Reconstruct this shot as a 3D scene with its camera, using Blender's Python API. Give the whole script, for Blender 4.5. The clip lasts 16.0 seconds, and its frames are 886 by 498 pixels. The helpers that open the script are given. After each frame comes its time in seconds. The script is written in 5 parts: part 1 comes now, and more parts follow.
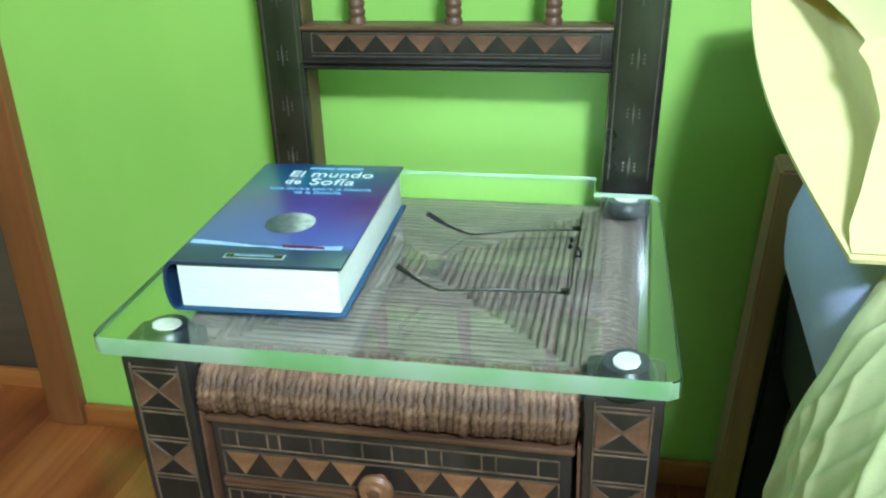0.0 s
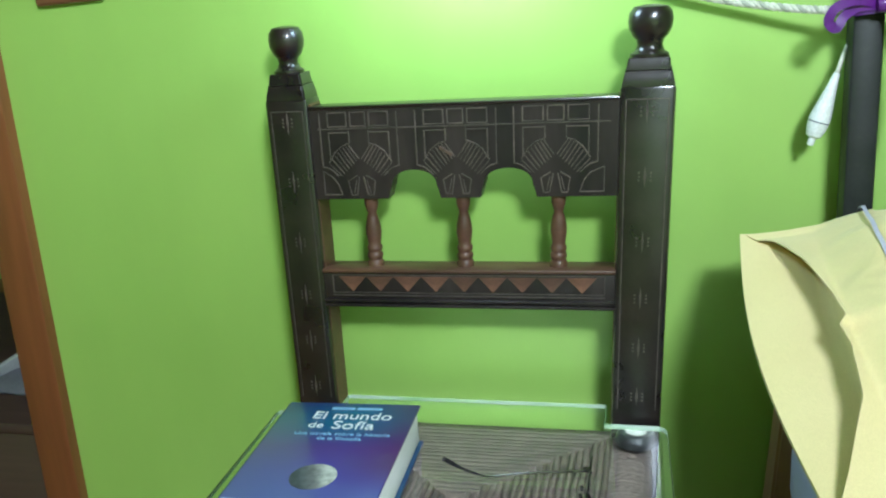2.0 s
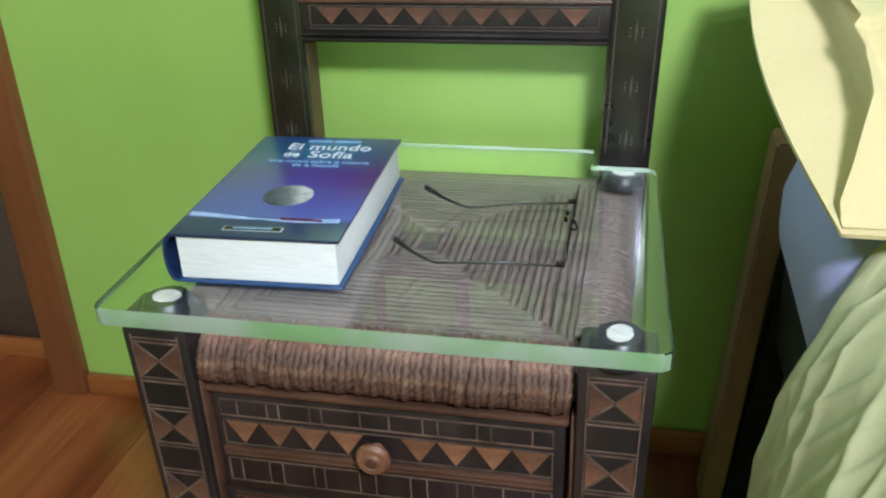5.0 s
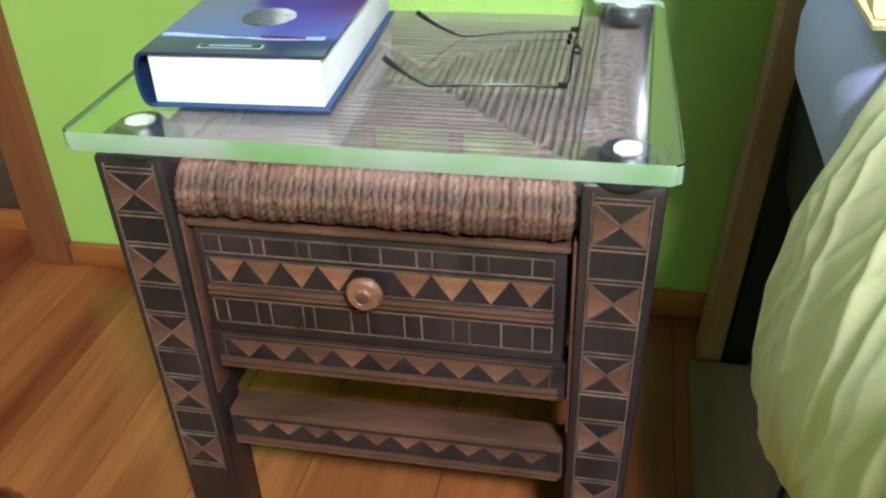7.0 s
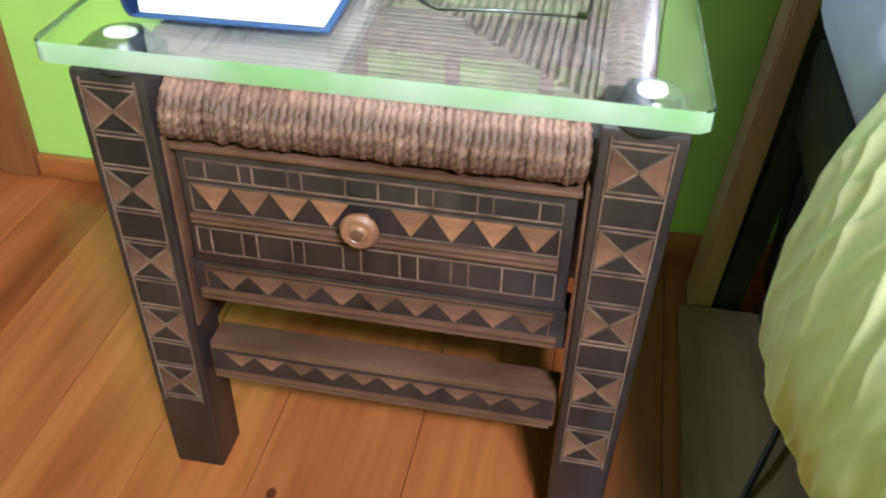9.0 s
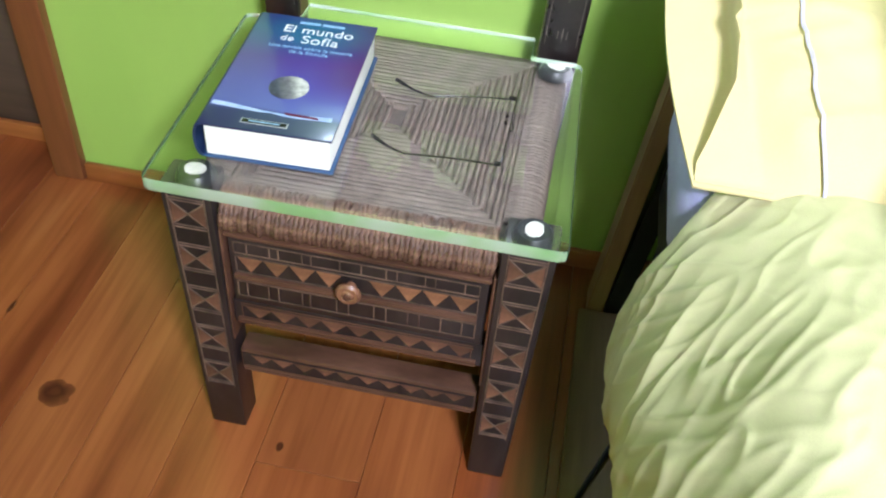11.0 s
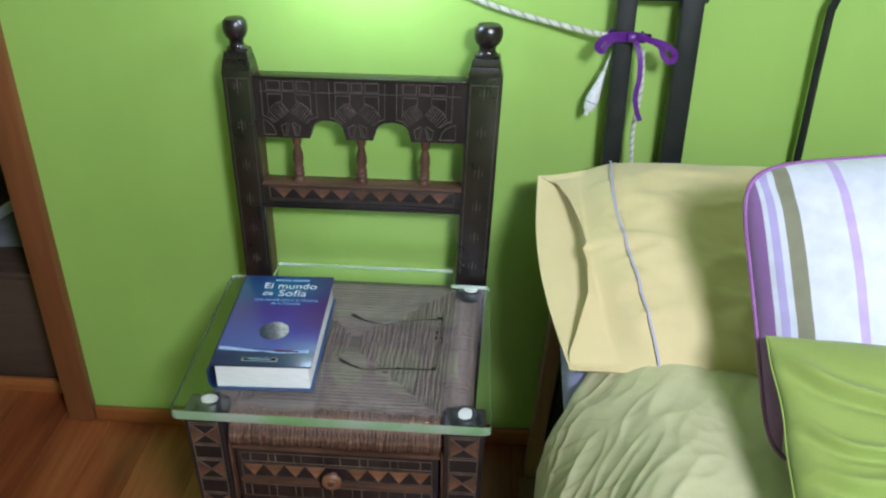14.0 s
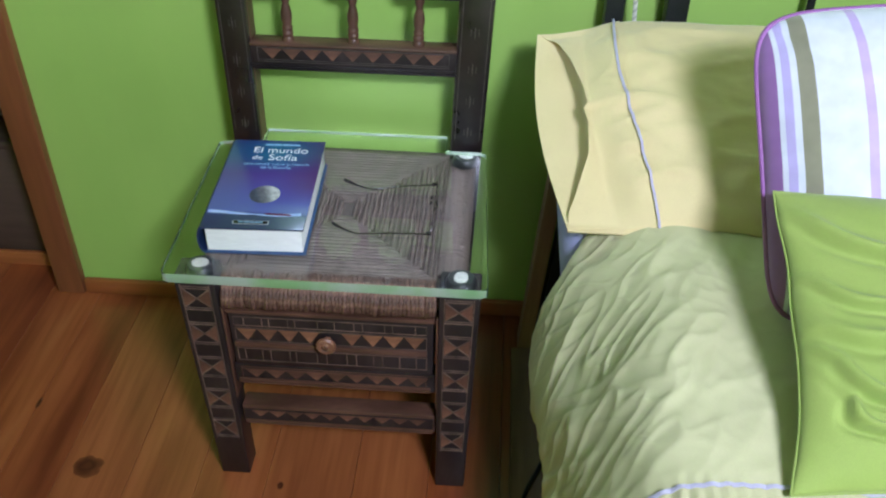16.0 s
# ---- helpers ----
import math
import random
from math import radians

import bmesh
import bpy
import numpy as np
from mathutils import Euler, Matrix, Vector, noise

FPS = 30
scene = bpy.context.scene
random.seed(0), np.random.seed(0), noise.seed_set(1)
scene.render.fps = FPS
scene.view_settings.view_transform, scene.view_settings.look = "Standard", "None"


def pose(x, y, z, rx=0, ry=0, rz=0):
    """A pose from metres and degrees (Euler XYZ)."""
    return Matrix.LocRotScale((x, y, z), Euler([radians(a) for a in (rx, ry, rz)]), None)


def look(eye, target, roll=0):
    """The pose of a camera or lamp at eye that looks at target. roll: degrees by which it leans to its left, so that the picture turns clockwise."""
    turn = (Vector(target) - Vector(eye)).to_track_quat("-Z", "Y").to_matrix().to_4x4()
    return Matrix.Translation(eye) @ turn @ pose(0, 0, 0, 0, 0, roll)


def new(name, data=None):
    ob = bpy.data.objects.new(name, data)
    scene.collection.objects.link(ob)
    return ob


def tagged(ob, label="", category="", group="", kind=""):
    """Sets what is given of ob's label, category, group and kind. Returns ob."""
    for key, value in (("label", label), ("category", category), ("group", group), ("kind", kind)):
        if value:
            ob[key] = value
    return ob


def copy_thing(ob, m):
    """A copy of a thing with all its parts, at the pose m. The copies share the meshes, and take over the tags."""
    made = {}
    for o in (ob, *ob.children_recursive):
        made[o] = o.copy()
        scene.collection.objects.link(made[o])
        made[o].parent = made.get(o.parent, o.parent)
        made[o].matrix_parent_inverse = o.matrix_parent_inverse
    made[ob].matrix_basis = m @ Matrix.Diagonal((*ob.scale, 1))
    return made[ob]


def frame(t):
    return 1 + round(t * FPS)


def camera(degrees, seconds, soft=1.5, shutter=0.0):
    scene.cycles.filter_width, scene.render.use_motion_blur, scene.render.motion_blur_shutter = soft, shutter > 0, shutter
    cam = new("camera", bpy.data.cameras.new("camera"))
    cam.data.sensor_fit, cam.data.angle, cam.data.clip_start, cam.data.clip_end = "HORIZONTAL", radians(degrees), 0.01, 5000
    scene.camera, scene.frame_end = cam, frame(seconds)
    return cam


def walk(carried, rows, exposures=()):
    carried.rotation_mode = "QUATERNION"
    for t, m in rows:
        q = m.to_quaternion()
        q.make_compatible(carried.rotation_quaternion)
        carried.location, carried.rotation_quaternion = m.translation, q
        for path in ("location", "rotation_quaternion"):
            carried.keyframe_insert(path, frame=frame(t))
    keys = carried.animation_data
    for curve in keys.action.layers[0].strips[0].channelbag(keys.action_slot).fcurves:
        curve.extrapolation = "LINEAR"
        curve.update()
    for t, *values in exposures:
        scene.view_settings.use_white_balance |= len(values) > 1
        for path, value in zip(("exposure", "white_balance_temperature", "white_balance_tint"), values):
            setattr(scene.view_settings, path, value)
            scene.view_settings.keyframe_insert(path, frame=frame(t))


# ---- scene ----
cam = camera(51.7, 16.0, soft=2.2)
PATH = [
    (0, (0.196, -0.808, 0.834), (-0.209, 0.963, -0.001), -2.4),
    (0.5, (0.206, -0.808, 0.858), (-0.22, 0.99, 0.09), -3.1),
    (1, (0.208, -0.812, 0.883), (-0.227, 1.011, 0.185), -3.1),
    (1.5, (0.209, -0.819, 0.907), (-0.238, 1.034, 0.304), -3.6),
    (2, (0.214, -0.816, 0.958), (-0.249, 1.048, 0.401), -3.9),
    (2.5, (0.208, -0.829, 0.952), (-0.244, 1.055, 0.454), -3.8),
    (3, (0.198, -0.827, 0.919), (-0.24, 1.045, 0.366), -3.4),
    (3.5, (0.208, -0.823, 0.884), (-0.236, 1.026, 0.263), -2.7),
    (4, (0.211, -0.815, 0.864), (-0.221, 0.998, 0.14), -2.4),
    (4.2, (0.21, -0.816, 0.858), (-0.219, 0.983, 0.097), -2.3),
    (6.3, (0.193, -0.807, 0.796), (-0.184, 0.874, -0.219), -2.8),
    (6.5, (0.195, -0.809, 0.785), (-0.184, 0.869, -0.236), -3.0),
    (7, (0.195, -0.805, 0.755), (-0.18, 0.845, -0.31), -2.5),
    (7.5, (0.191, -0.802, 0.732), (-0.18, 0.822, -0.375), -2.0),
    (8, (0.171, -0.775, 0.699), (-0.19, 0.821, -0.451), -1.6),
    (8.2, (0.161, -0.762, 0.692), (-0.196, 0.843, -0.447), -0.6),
    (10.3, (0.171, -0.819, 0.973), (-0.047, 0.601, -0.417), 2.4),
    (10.5, (0.188, -0.841, 1.015), (-0.026, 0.572, -0.384), 2.7),
    (11, (0.196, -0.937, 1.117), (0.008, 0.499, -0.263), 5.0),
    (11.5, (0.24, -1.001, 1.194), (-0.03, 0.485, -0.117), 3.2),
    (12, (0.32, -1.073, 1.238), (0.005, 0.45, -0.02), 0.5),
    (12.5, (0.291, -1.149, 1.296), (0.105, 0.464, 0.129), 2.1),
    (13, (0.242, -1.212, 1.349), (0.079, 0.478, 0.293), 2.3),
    (13.5, (0.237, -1.215, 1.369), (0.084, 0.502, 0.356), 0.8),
    (14, (0.242, -1.224, 1.357), (0.11, 0.486, 0.329), 0.2),
    (14.5, (0.237, -1.23, 1.347), (0.126, 0.461, 0.285), 0.8),
    (15, (0.234, -1.223, 1.322), (0.129, 0.424, 0.192), 0.7),
    (15.5, (0.232, -1.219, 1.31), (0.136, 0.403, 0.142), 0.9),
    (16, (0.231, -1.219, 1.301), (0.136, 0.36, 0.078), 0.9),
]
exposure_rows = [(0.0, 0.8, 4970, -7), (0.5, 0.42, 5020, -5), (1.0, 0.22, 5070, -2), (2.0, 0.24, 5270, 5), (3.0, 0.22, 5410, 14), (4.0, 0.3, 5410, 18), (6.5, 0.56, 5460, 20), (7.0, 0.92, 5510, 20),
                 (7.5, 1.18, 5510, 20), (8.0, 1.42, 5360, 17), (10.5, 1.08, 5560, 22), (11.0, 0.88, 5560, 23), (11.5, 0.62, 5510, 24), (13.0, 0.04, 5360, 22), (14.0, -0.08, 5360, 22), (16.0, 0.03, 5210, 23)]
walk(cam, [(t, look(eye, target, roll)) for t, eye, target, roll in PATH], exposure_rows)

# ---- world and lamps ----
world = bpy.data.worlds.new("world")
scene.world = world
world.use_nodes = True
world.node_tree.nodes["Background"].inputs[0].default_value = (0.5, 0.55, 0.6, 1)
world.node_tree.nodes["Background"].inputs[1].default_value = 0.02

CEILING_LAMP = (0.77, -1.64, 1.87)
CEILING_POWER = 238.0
GLOBE = (0.004, 0.118, 1.046)
GLOBE_STRENGTH = 19.0
WALL_Y = 0.252


# ---- materials ----
def nodes_of(name):
    m = bpy.data.materials.new(name)
    m.use_nodes = True
    nt = m.node_tree
    return m, nt, nt.nodes["Principled BSDF"]


def link(nt, a, b):
    nt.links.new(a, b)


def ramp(nt, fac, stops, mode="LINEAR"):
    r = nt.nodes.new("ShaderNodeValToRGB")
    r.color_ramp.interpolation = mode
    e = r.color_ramp.elements
    e[0].position, e[0].color = stops[0][0], (*stops[0][1], 1)
    e[1].position, e[1].color = stops[-1][0], (*stops[-1][1], 1)
    for p, c in stops[1:-1]:
        n = e.new(p)
        n.color = (*c, 1)
    link(nt, fac, r.inputs[0])
    return r.outputs[0]


def noise_tex(nt, scale, detail=4.0, stretch=None, coords="Object"):
    tc = nt.nodes.new("ShaderNodeTexCoord")
    src = tc.outputs[coords]
    if coords == "World":
        src = nt.nodes.new("ShaderNodeNewGeometry").outputs["Position"]
    if stretch:
        mp = nt.nodes.new("ShaderNodeMapping")
        mp.inputs["Scale"].default_value = stretch
        link(nt, src, mp.inputs[0])
        src = mp.outputs[0]
    n = nt.nodes.new("ShaderNodeTexNoise")
    n.inputs["Scale"].default_value = scale
    n.inputs["Detail"].default_value = detail
    link(nt, src, n.inputs["Vector"])
    return n.outputs["Fac"]


def bump(nt, bsdf, height, strength, dist=0.002):
    b = nt.nodes.new("ShaderNodeBump")
    b.inputs["Strength"].default_value = strength
    b.inputs["Distance"].default_value = dist
    link(nt, height, b.inputs["Height"])
    link(nt, b.outputs[0], bsdf.inputs["Normal"])


def mix(nt, fac, a, b, mode="MIX"):
    m = nt.nodes.new("ShaderNodeMix")
    m.data_type, m.blend_type = "RGBA", mode
    if isinstance(fac, float):
        m.inputs[0].default_value = fac
    else:
        link(nt, fac, m.inputs[0])
    for v, i in ((a, 6), (b, 7)):
        if isinstance(v, tuple):
            m.inputs[i].default_value = (*v, 1)
        else:
            link(nt, v, m.inputs[i])
    return m.outputs[2]


def surface(name, lo, hi, rough=0.6, scale=18.0, fine=220.0, relief=0.15, dist=0.0008, coat=0.0, metal=0.0,
            stretch=None, sheen=0.0, spec=0.5, vary=0.0):
    """A surface whose colour drifts between lo and hi, with a finer grain on top and a little relief."""
    m, nt, b = nodes_of(name)
    a = noise_tex(nt, scale, 5, stretch)
    f = noise_tex(nt, fine, 3, stretch)
    c = ramp(nt, a, [(0.3, lo), (0.7, hi)])
    g = ramp(nt, f, [(0.25, (0.82, 0.82, 0.82)), (0.75, (1.12, 1.12, 1.12))])
    c = mix(nt, 1.0, c, g, "MULTIPLY")
    if vary:
        info = nt.nodes.new("ShaderNodeObjectInfo")
        c = mix(nt, 1.0, c, ramp(nt, info.outputs["Random"], [(0.0, (1 - vary, 1 - vary, 1 - vary)), (1.0, (1 + vary * 0.6, 1 + vary * 0.5, 1 + vary * 0.4))]), "MULTIPLY")
    link(nt, c, b.inputs["Base Color"])
    r = nt.nodes.new("ShaderNodeMapRange")
    r.inputs[3].default_value, r.inputs[4].default_value = max(rough - 0.1, 0.03), min(rough + 0.1, 1)
    link(nt, a, r.inputs[0])
    link(nt, r.outputs[0], b.inputs["Roughness"])
    b.inputs["Metallic"].default_value = metal
    b.inputs["Coat Weight"].default_value = coat
    b.inputs["Coat Roughness"].default_value = 0.15
    b.inputs["Sheen Weight"].default_value = sheen
    b.inputs["Specular IOR Level"].default_value = spec
    bump(nt, b, f, relief, dist)
    return m


def plaster_paint():
    m, nt, b = nodes_of("green_wall_paint")
    broad = noise_tex(nt, 2.2, 5)
    smear = noise_tex(nt, 9.0, 3, (1.0, 1.0, 0.35))
    c = ramp(nt, broad, [(0.3, (0.338, 0.540, 0.106)), (0.7, (0.377, 0.590, 0.121))])
    g = ramp(nt, smear, [(0.35, (0.95, 0.96, 0.95)), (0.6, (1.01, 1.01, 1.01))])
    link(nt, mix(nt, 1.0, c, g, "MULTIPLY"), b.inputs["Base Color"])
    b.inputs["Roughness"].default_value = 0.45
    bump(nt, b, noise_tex(nt, 55.0, 4), 0.05, 0.001)
    return m


M_WALL = plaster_paint()
M_CEIL = surface("ceiling_paint", (0.70, 0.70, 0.66), (0.76, 0.76, 0.72), 0.8, 3.0, 120.0)
M_TRIM = surface("varnished_trim_wood", (0.19, 0.066, 0.024), (0.27, 0.10, 0.036), 0.38, 9.0, 60.0, 0.12, 0.0006, 0.25,
                 stretch=(1, 1, 0.08))
M_BASE = surface("varnished_baseboard_wood", (0.30, 0.095, 0.024), (0.38, 0.13, 0.034), 0.36, 9.0, 60.0, 0.12, 0.0006, 0.25,
                 stretch=(0.08, 1, 1))
M_DARK = surface("dark_stained_carved_wood", (0.010, 0.0085, 0.009), (0.037, 0.026, 0.024), 0.42, 25.0, 160.0, 0.3, 0.0008, 0.10,
                 stretch=(1, 1, 0.25), spec=0.35)
M_BLACKW = surface("black_lacquered_wood", (0.009, 0.007, 0.007), (0.022, 0.014, 0.013), 0.30, 25.0, 160.0, 0.2, 0.0006, 0.5, spec=0.45)
M_BROWN = surface("worn_brown_wood", (0.065, 0.030, 0.018), (0.135, 0.064, 0.038), 0.45, 28.0, 170.0, 0.3, 0.0008, 0.1,
                  stretch=(0.4, 1, 1))
M_TAN = surface("tan_inlay_wood", (0.17, 0.074, 0.038), (0.34, 0.165, 0.085), 0.5, 30.0, 260.0, 0.3, 0.0006, vary=0.38)
M_TANRED = surface("reddish_inlay_wood", (0.075, 0.035, 0.023), (0.20, 0.095, 0.056), 0.5, 30.0, 260.0, 0.3, 0.0006, vary=0.38)
M_LINE = surface("scraped_carving_lines", (0.075, 0.046, 0.032), (0.20, 0.130, 0.092), 0.6, 60.0, 300.0, 0.3, 0.0004, vary=0.38)
M_CARVE = surface("faint_carving_lines", (0.050, 0.040, 0.033), (0.135, 0.105, 0.088), 0.5, 60.0, 300.0, 0.3, 0.0004, vary=0.38)
M_KNOB = surface("turned_knob_wood", (0.16, 0.072, 0.038), (0.26, 0.122, 0.064), 0.42, 40.0, 200.0, 0.2, 0.0004, 0.2)
M_RUBBER = surface("black_rubber", (0.010, 0.011, 0.012), (0.022, 0.022, 0.024), 0.35, 40.0, 300.0, 0.1)
M_FELT = surface("off_white_felt", (0.42, 0.40, 0.35), (0.60, 0.58, 0.51), 0.9, 120.0, 600.0, 0.4)
M_BLACK = surface("black_enamelled_steel", (0.010, 0.012, 0.011), (0.020, 0.022, 0.020), 0.45, 20.0, 200.0, 0.06, spec=0.3)
M_WHITEP = surface("white_plastic", (0.72, 0.74, 0.76), (0.80, 0.82, 0.83), 0.35, 20.0, 300.0, 0.03)
M_GREYP = surface("grey_paper", (0.34, 0.35, 0.38), (0.46, 0.47, 0.50), 0.6, 20.0, 300.0, 0.05)
M_CORD = surface("pale_twisted_cord", (0.58, 0.58, 0.49), (0.72, 0.72, 0.62), 0.75, 60.0, 500.0, 0.3)
M_CORD2 = surface("grey_twisted_cord", (0.36, 0.38, 0.30), (0.48, 0.50, 0.42), 0.75, 60.0, 500.0, 0.3)
M_PURPLE = surface("purple_satin_ribbon", (0.085, 0.012, 0.19), (0.14, 0.022, 0.27), 0.32, 30.0, 300.0, 0.1)
M_LAV = surface("lavender_cotton", (0.36, 0.37, 0.66), (0.44, 0.45, 0.74), 0.85, 12.0, 700.0, 0.25, 0.0004, sheen=0.2)
M_LAVTRIM = surface("lavender_trim", (0.46, 0.44, 0.60), (0.56, 0.54, 0.68), 0.8, 40.0, 700.0, 0.2, 0.0004)
M_PILLOW = surface("yellow_pillow_cotton", (0.70, 0.590, 0.29), (0.76, 0.645, 0.335), 0.85, 9.0, 1600.0, 0.3, 0.0004, sheen=0.2)
M_SPREAD = surface("pale_lime_cotton", (0.530, 0.525, 0.285), (0.590, 0.580, 0.330), 0.85, 7.0, 1600.0, 0.3, 0.0004, sheen=0.05)
M_GREENC = surface("lime_satin", (0.27, 0.365, 0.072), (0.335, 0.43, 0.098), 0.75, 10.0, 1400.0, 0.15, 0.0003, sheen=0.15, spec=0.3)
M_PIPING = surface("purple_piping", (0.28, 0.11, 0.33), (0.36, 0.16, 0.42), 0.7, 30.0, 500.0, 0.2)
M_PAPER = surface("book_paper", (0.80, 0.80, 0.78), (0.84, 0.84, 0.82), 0.8, 6.0, 2600.0, 0.12, 0.0002, stretch=(0.02, 0.02, 1))
M_CLOTH_BOARD = surface("blue_book_cloth", (0.020, 0.060, 0.165), (0.030, 0.080, 0.21), 0.5, 40.0, 600.0, 0.2, 0.0003)
M_SPINE = surface("navy_book_spine", (0.010, 0.024, 0.075), (0.016, 0.036, 0.105), 0.4, 40.0, 600.0, 0.2, 0.0003)
M_TEXT = surface("white_print", (0.78, 0.80, 0.84), (0.84, 0.86, 0.90), 0.3, 40.0, 300.0, 0.0)
M_TEXT2 = surface("pale_blue_print", (0.25, 0.45, 0.70), (0.32, 0.52, 0.78), 0.3, 40.0, 300.0, 0.0)
M_WAVE = surface("pale_blue_print_band", (0.30, 0.42, 0.80), (0.52, 0.62, 0.92), 0.25, 60.0, 300.0, 0.0)
M_WINE = surface("wine_red_print", (0.10, 0.012, 0.03), (0.16, 0.025, 0.05), 0.25, 60.0, 300.0, 0.0)
M_SPECS = surface("dark_metal_wire", (0.05, 0.045, 0.045), (0.10, 0.09, 0.09), 0.22, 40.0, 300.0, 0.0, metal=1.0)
M_TIP = surface("black_tip_plastic", (0.010, 0.010, 0.011), (0.02, 0.02, 0.022), 0.25, 40.0, 300.0, 0.0)
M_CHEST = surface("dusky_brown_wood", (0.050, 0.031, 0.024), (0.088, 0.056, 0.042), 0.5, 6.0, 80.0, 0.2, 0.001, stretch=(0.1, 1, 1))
M_GREY = surface("grey_cloth", (0.12, 0.125, 0.15), (0.20, 0.205, 0.24), 0.8, 10.0, 400.0, 0.3)
M_PINE = surface("raw_pine", (0.26, 0.15, 0.070), (0.36, 0.22, 0.105), 0.55, 9.0, 80.0, 0.2, 0.0006, stretch=(1, 1, 0.1))
M_BOARD = surface("pale_brown_board", (0.150, 0.092, 0.044), (0.200, 0.125, 0.062), 0.6, 6.0, 80.0, 0.2, 0.0006, stretch=(1, 0.1, 1))
M_CABLE = surface("black_cable", (0.008, 0.008, 0.008), (0.015, 0.015, 0.015), 0.4, 40.0, 300.0, 0.0)
M_PLAQUE = surface("brown_plaque_wood", (0.15, 0.062, 0.030), (0.24, 0.10, 0.05), 0.4, 9.0, 80.0, 0.2, 0.0006, 0.2, stretch=(0.1, 1, 1))
M_BRASS = surface("brushed_metal", (0.35, 0.34, 0.32), (0.45, 0.44, 0.42), 0.3, 30.0, 300.0, 0.05, metal=1.0)


def rope_material():
    m, nt, b = nodes_of("seagrass_rope")
    a = noise_tex(nt, 60.0, 5)
    f = noise_tex(nt, 520.0, 3)
    info = nt.nodes.new("ShaderNodeObjectInfo")
    c = ramp(nt, a, [(0.28, (0.050, 0.025, 0.016)), (0.5, (0.125, 0.066, 0.042)), (0.74, (0.28, 0.165, 0.108))])
    g = ramp(nt, f, [(0.3, (0.6, 0.6, 0.6)), (0.7, (1.25, 1.22, 1.18))])
    r = ramp(nt, info.outputs["Random"], [(0.0, (0.80, 0.78, 0.77)), (1.0, (1.12, 1.10, 1.09))])
    link(nt, mix(nt, 1.0, mix(nt, 1.0, c, g, "MULTIPLY"), r, "MULTIPLY"), b.inputs["Base Color"])
    b.inputs["Roughness"].default_value = 0.6
    bump(nt, b, f, 0.5, 0.001)
    return m


M_ROPE = rope_material()
M_WOVEN = surface("worn_woven_rope", (0.082, 0.057, 0.044), (0.165, 0.118, 0.092), 0.65, 55.0, 420.0, 0.5, 0.001)
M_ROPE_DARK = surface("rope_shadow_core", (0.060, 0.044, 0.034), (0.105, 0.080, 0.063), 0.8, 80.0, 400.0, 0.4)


def glass_material(name, tint, rough=0.0):
    m, nt, b = nodes_of(name)
    b.inputs["Base Color"].default_value = (*tint, 1)
    b.inputs["Transmission Weight"].default_value = 1.0
    b.inputs["Roughness"].default_value = rough
    b.inputs["IOR"].default_value = 1.5
    return m


M_GLASS = glass_material("clear_table_glass", (0.93, 0.985, 0.955), 0.01)
# green glass tint, with noisy green-to-pale patches painted in for reflected and refracted light
M_GLASS_EDGE, _nt, _b = nodes_of("polished_green_edge_painted_reflections")
_b.inputs["Transmission Weight"].default_value = 0.5
_b.inputs["Roughness"].default_value = 0.08
_b.inputs["IOR"].default_value = 1.5
link(_nt, ramp(_nt, noise_tex(_nt, 16.0, 2), [(0.35, (0.44, 0.78, 0.34)), (0.65, (0.74, 0.90, 0.72))]), _b.inputs["Base Color"])
# darker copy of the edge glass, its colour dims the bright streak on the sides
M_GLASS_SIDE, _nt, _b = nodes_of("green_glass_side_edge_dimmed")
_b.inputs["Transmission Weight"].default_value = 0.75
_b.inputs["Roughness"].default_value = 0.08
_b.inputs["IOR"].default_value = 1.5
link(_nt, ramp(_nt, noise_tex(_nt, 16.0, 2), [(0.35, (0.20, 0.40, 0.17)), (0.65, (0.32, 0.52, 0.28))]), _b.inputs["Base Color"])
M_LENS = glass_material("spectacle_lens", (0.97, 0.98, 0.98))

KNOTS = ((-0.453, -0.220, 21.0, 27.0), (-0.60, -0.08, 120.0, 42.0), (-0.505, -0.30, 130.0, 100.0), (-0.105, -0.235, 110.0, 75.0),
         (-0.62, -0.62, 60.0, 32.0))


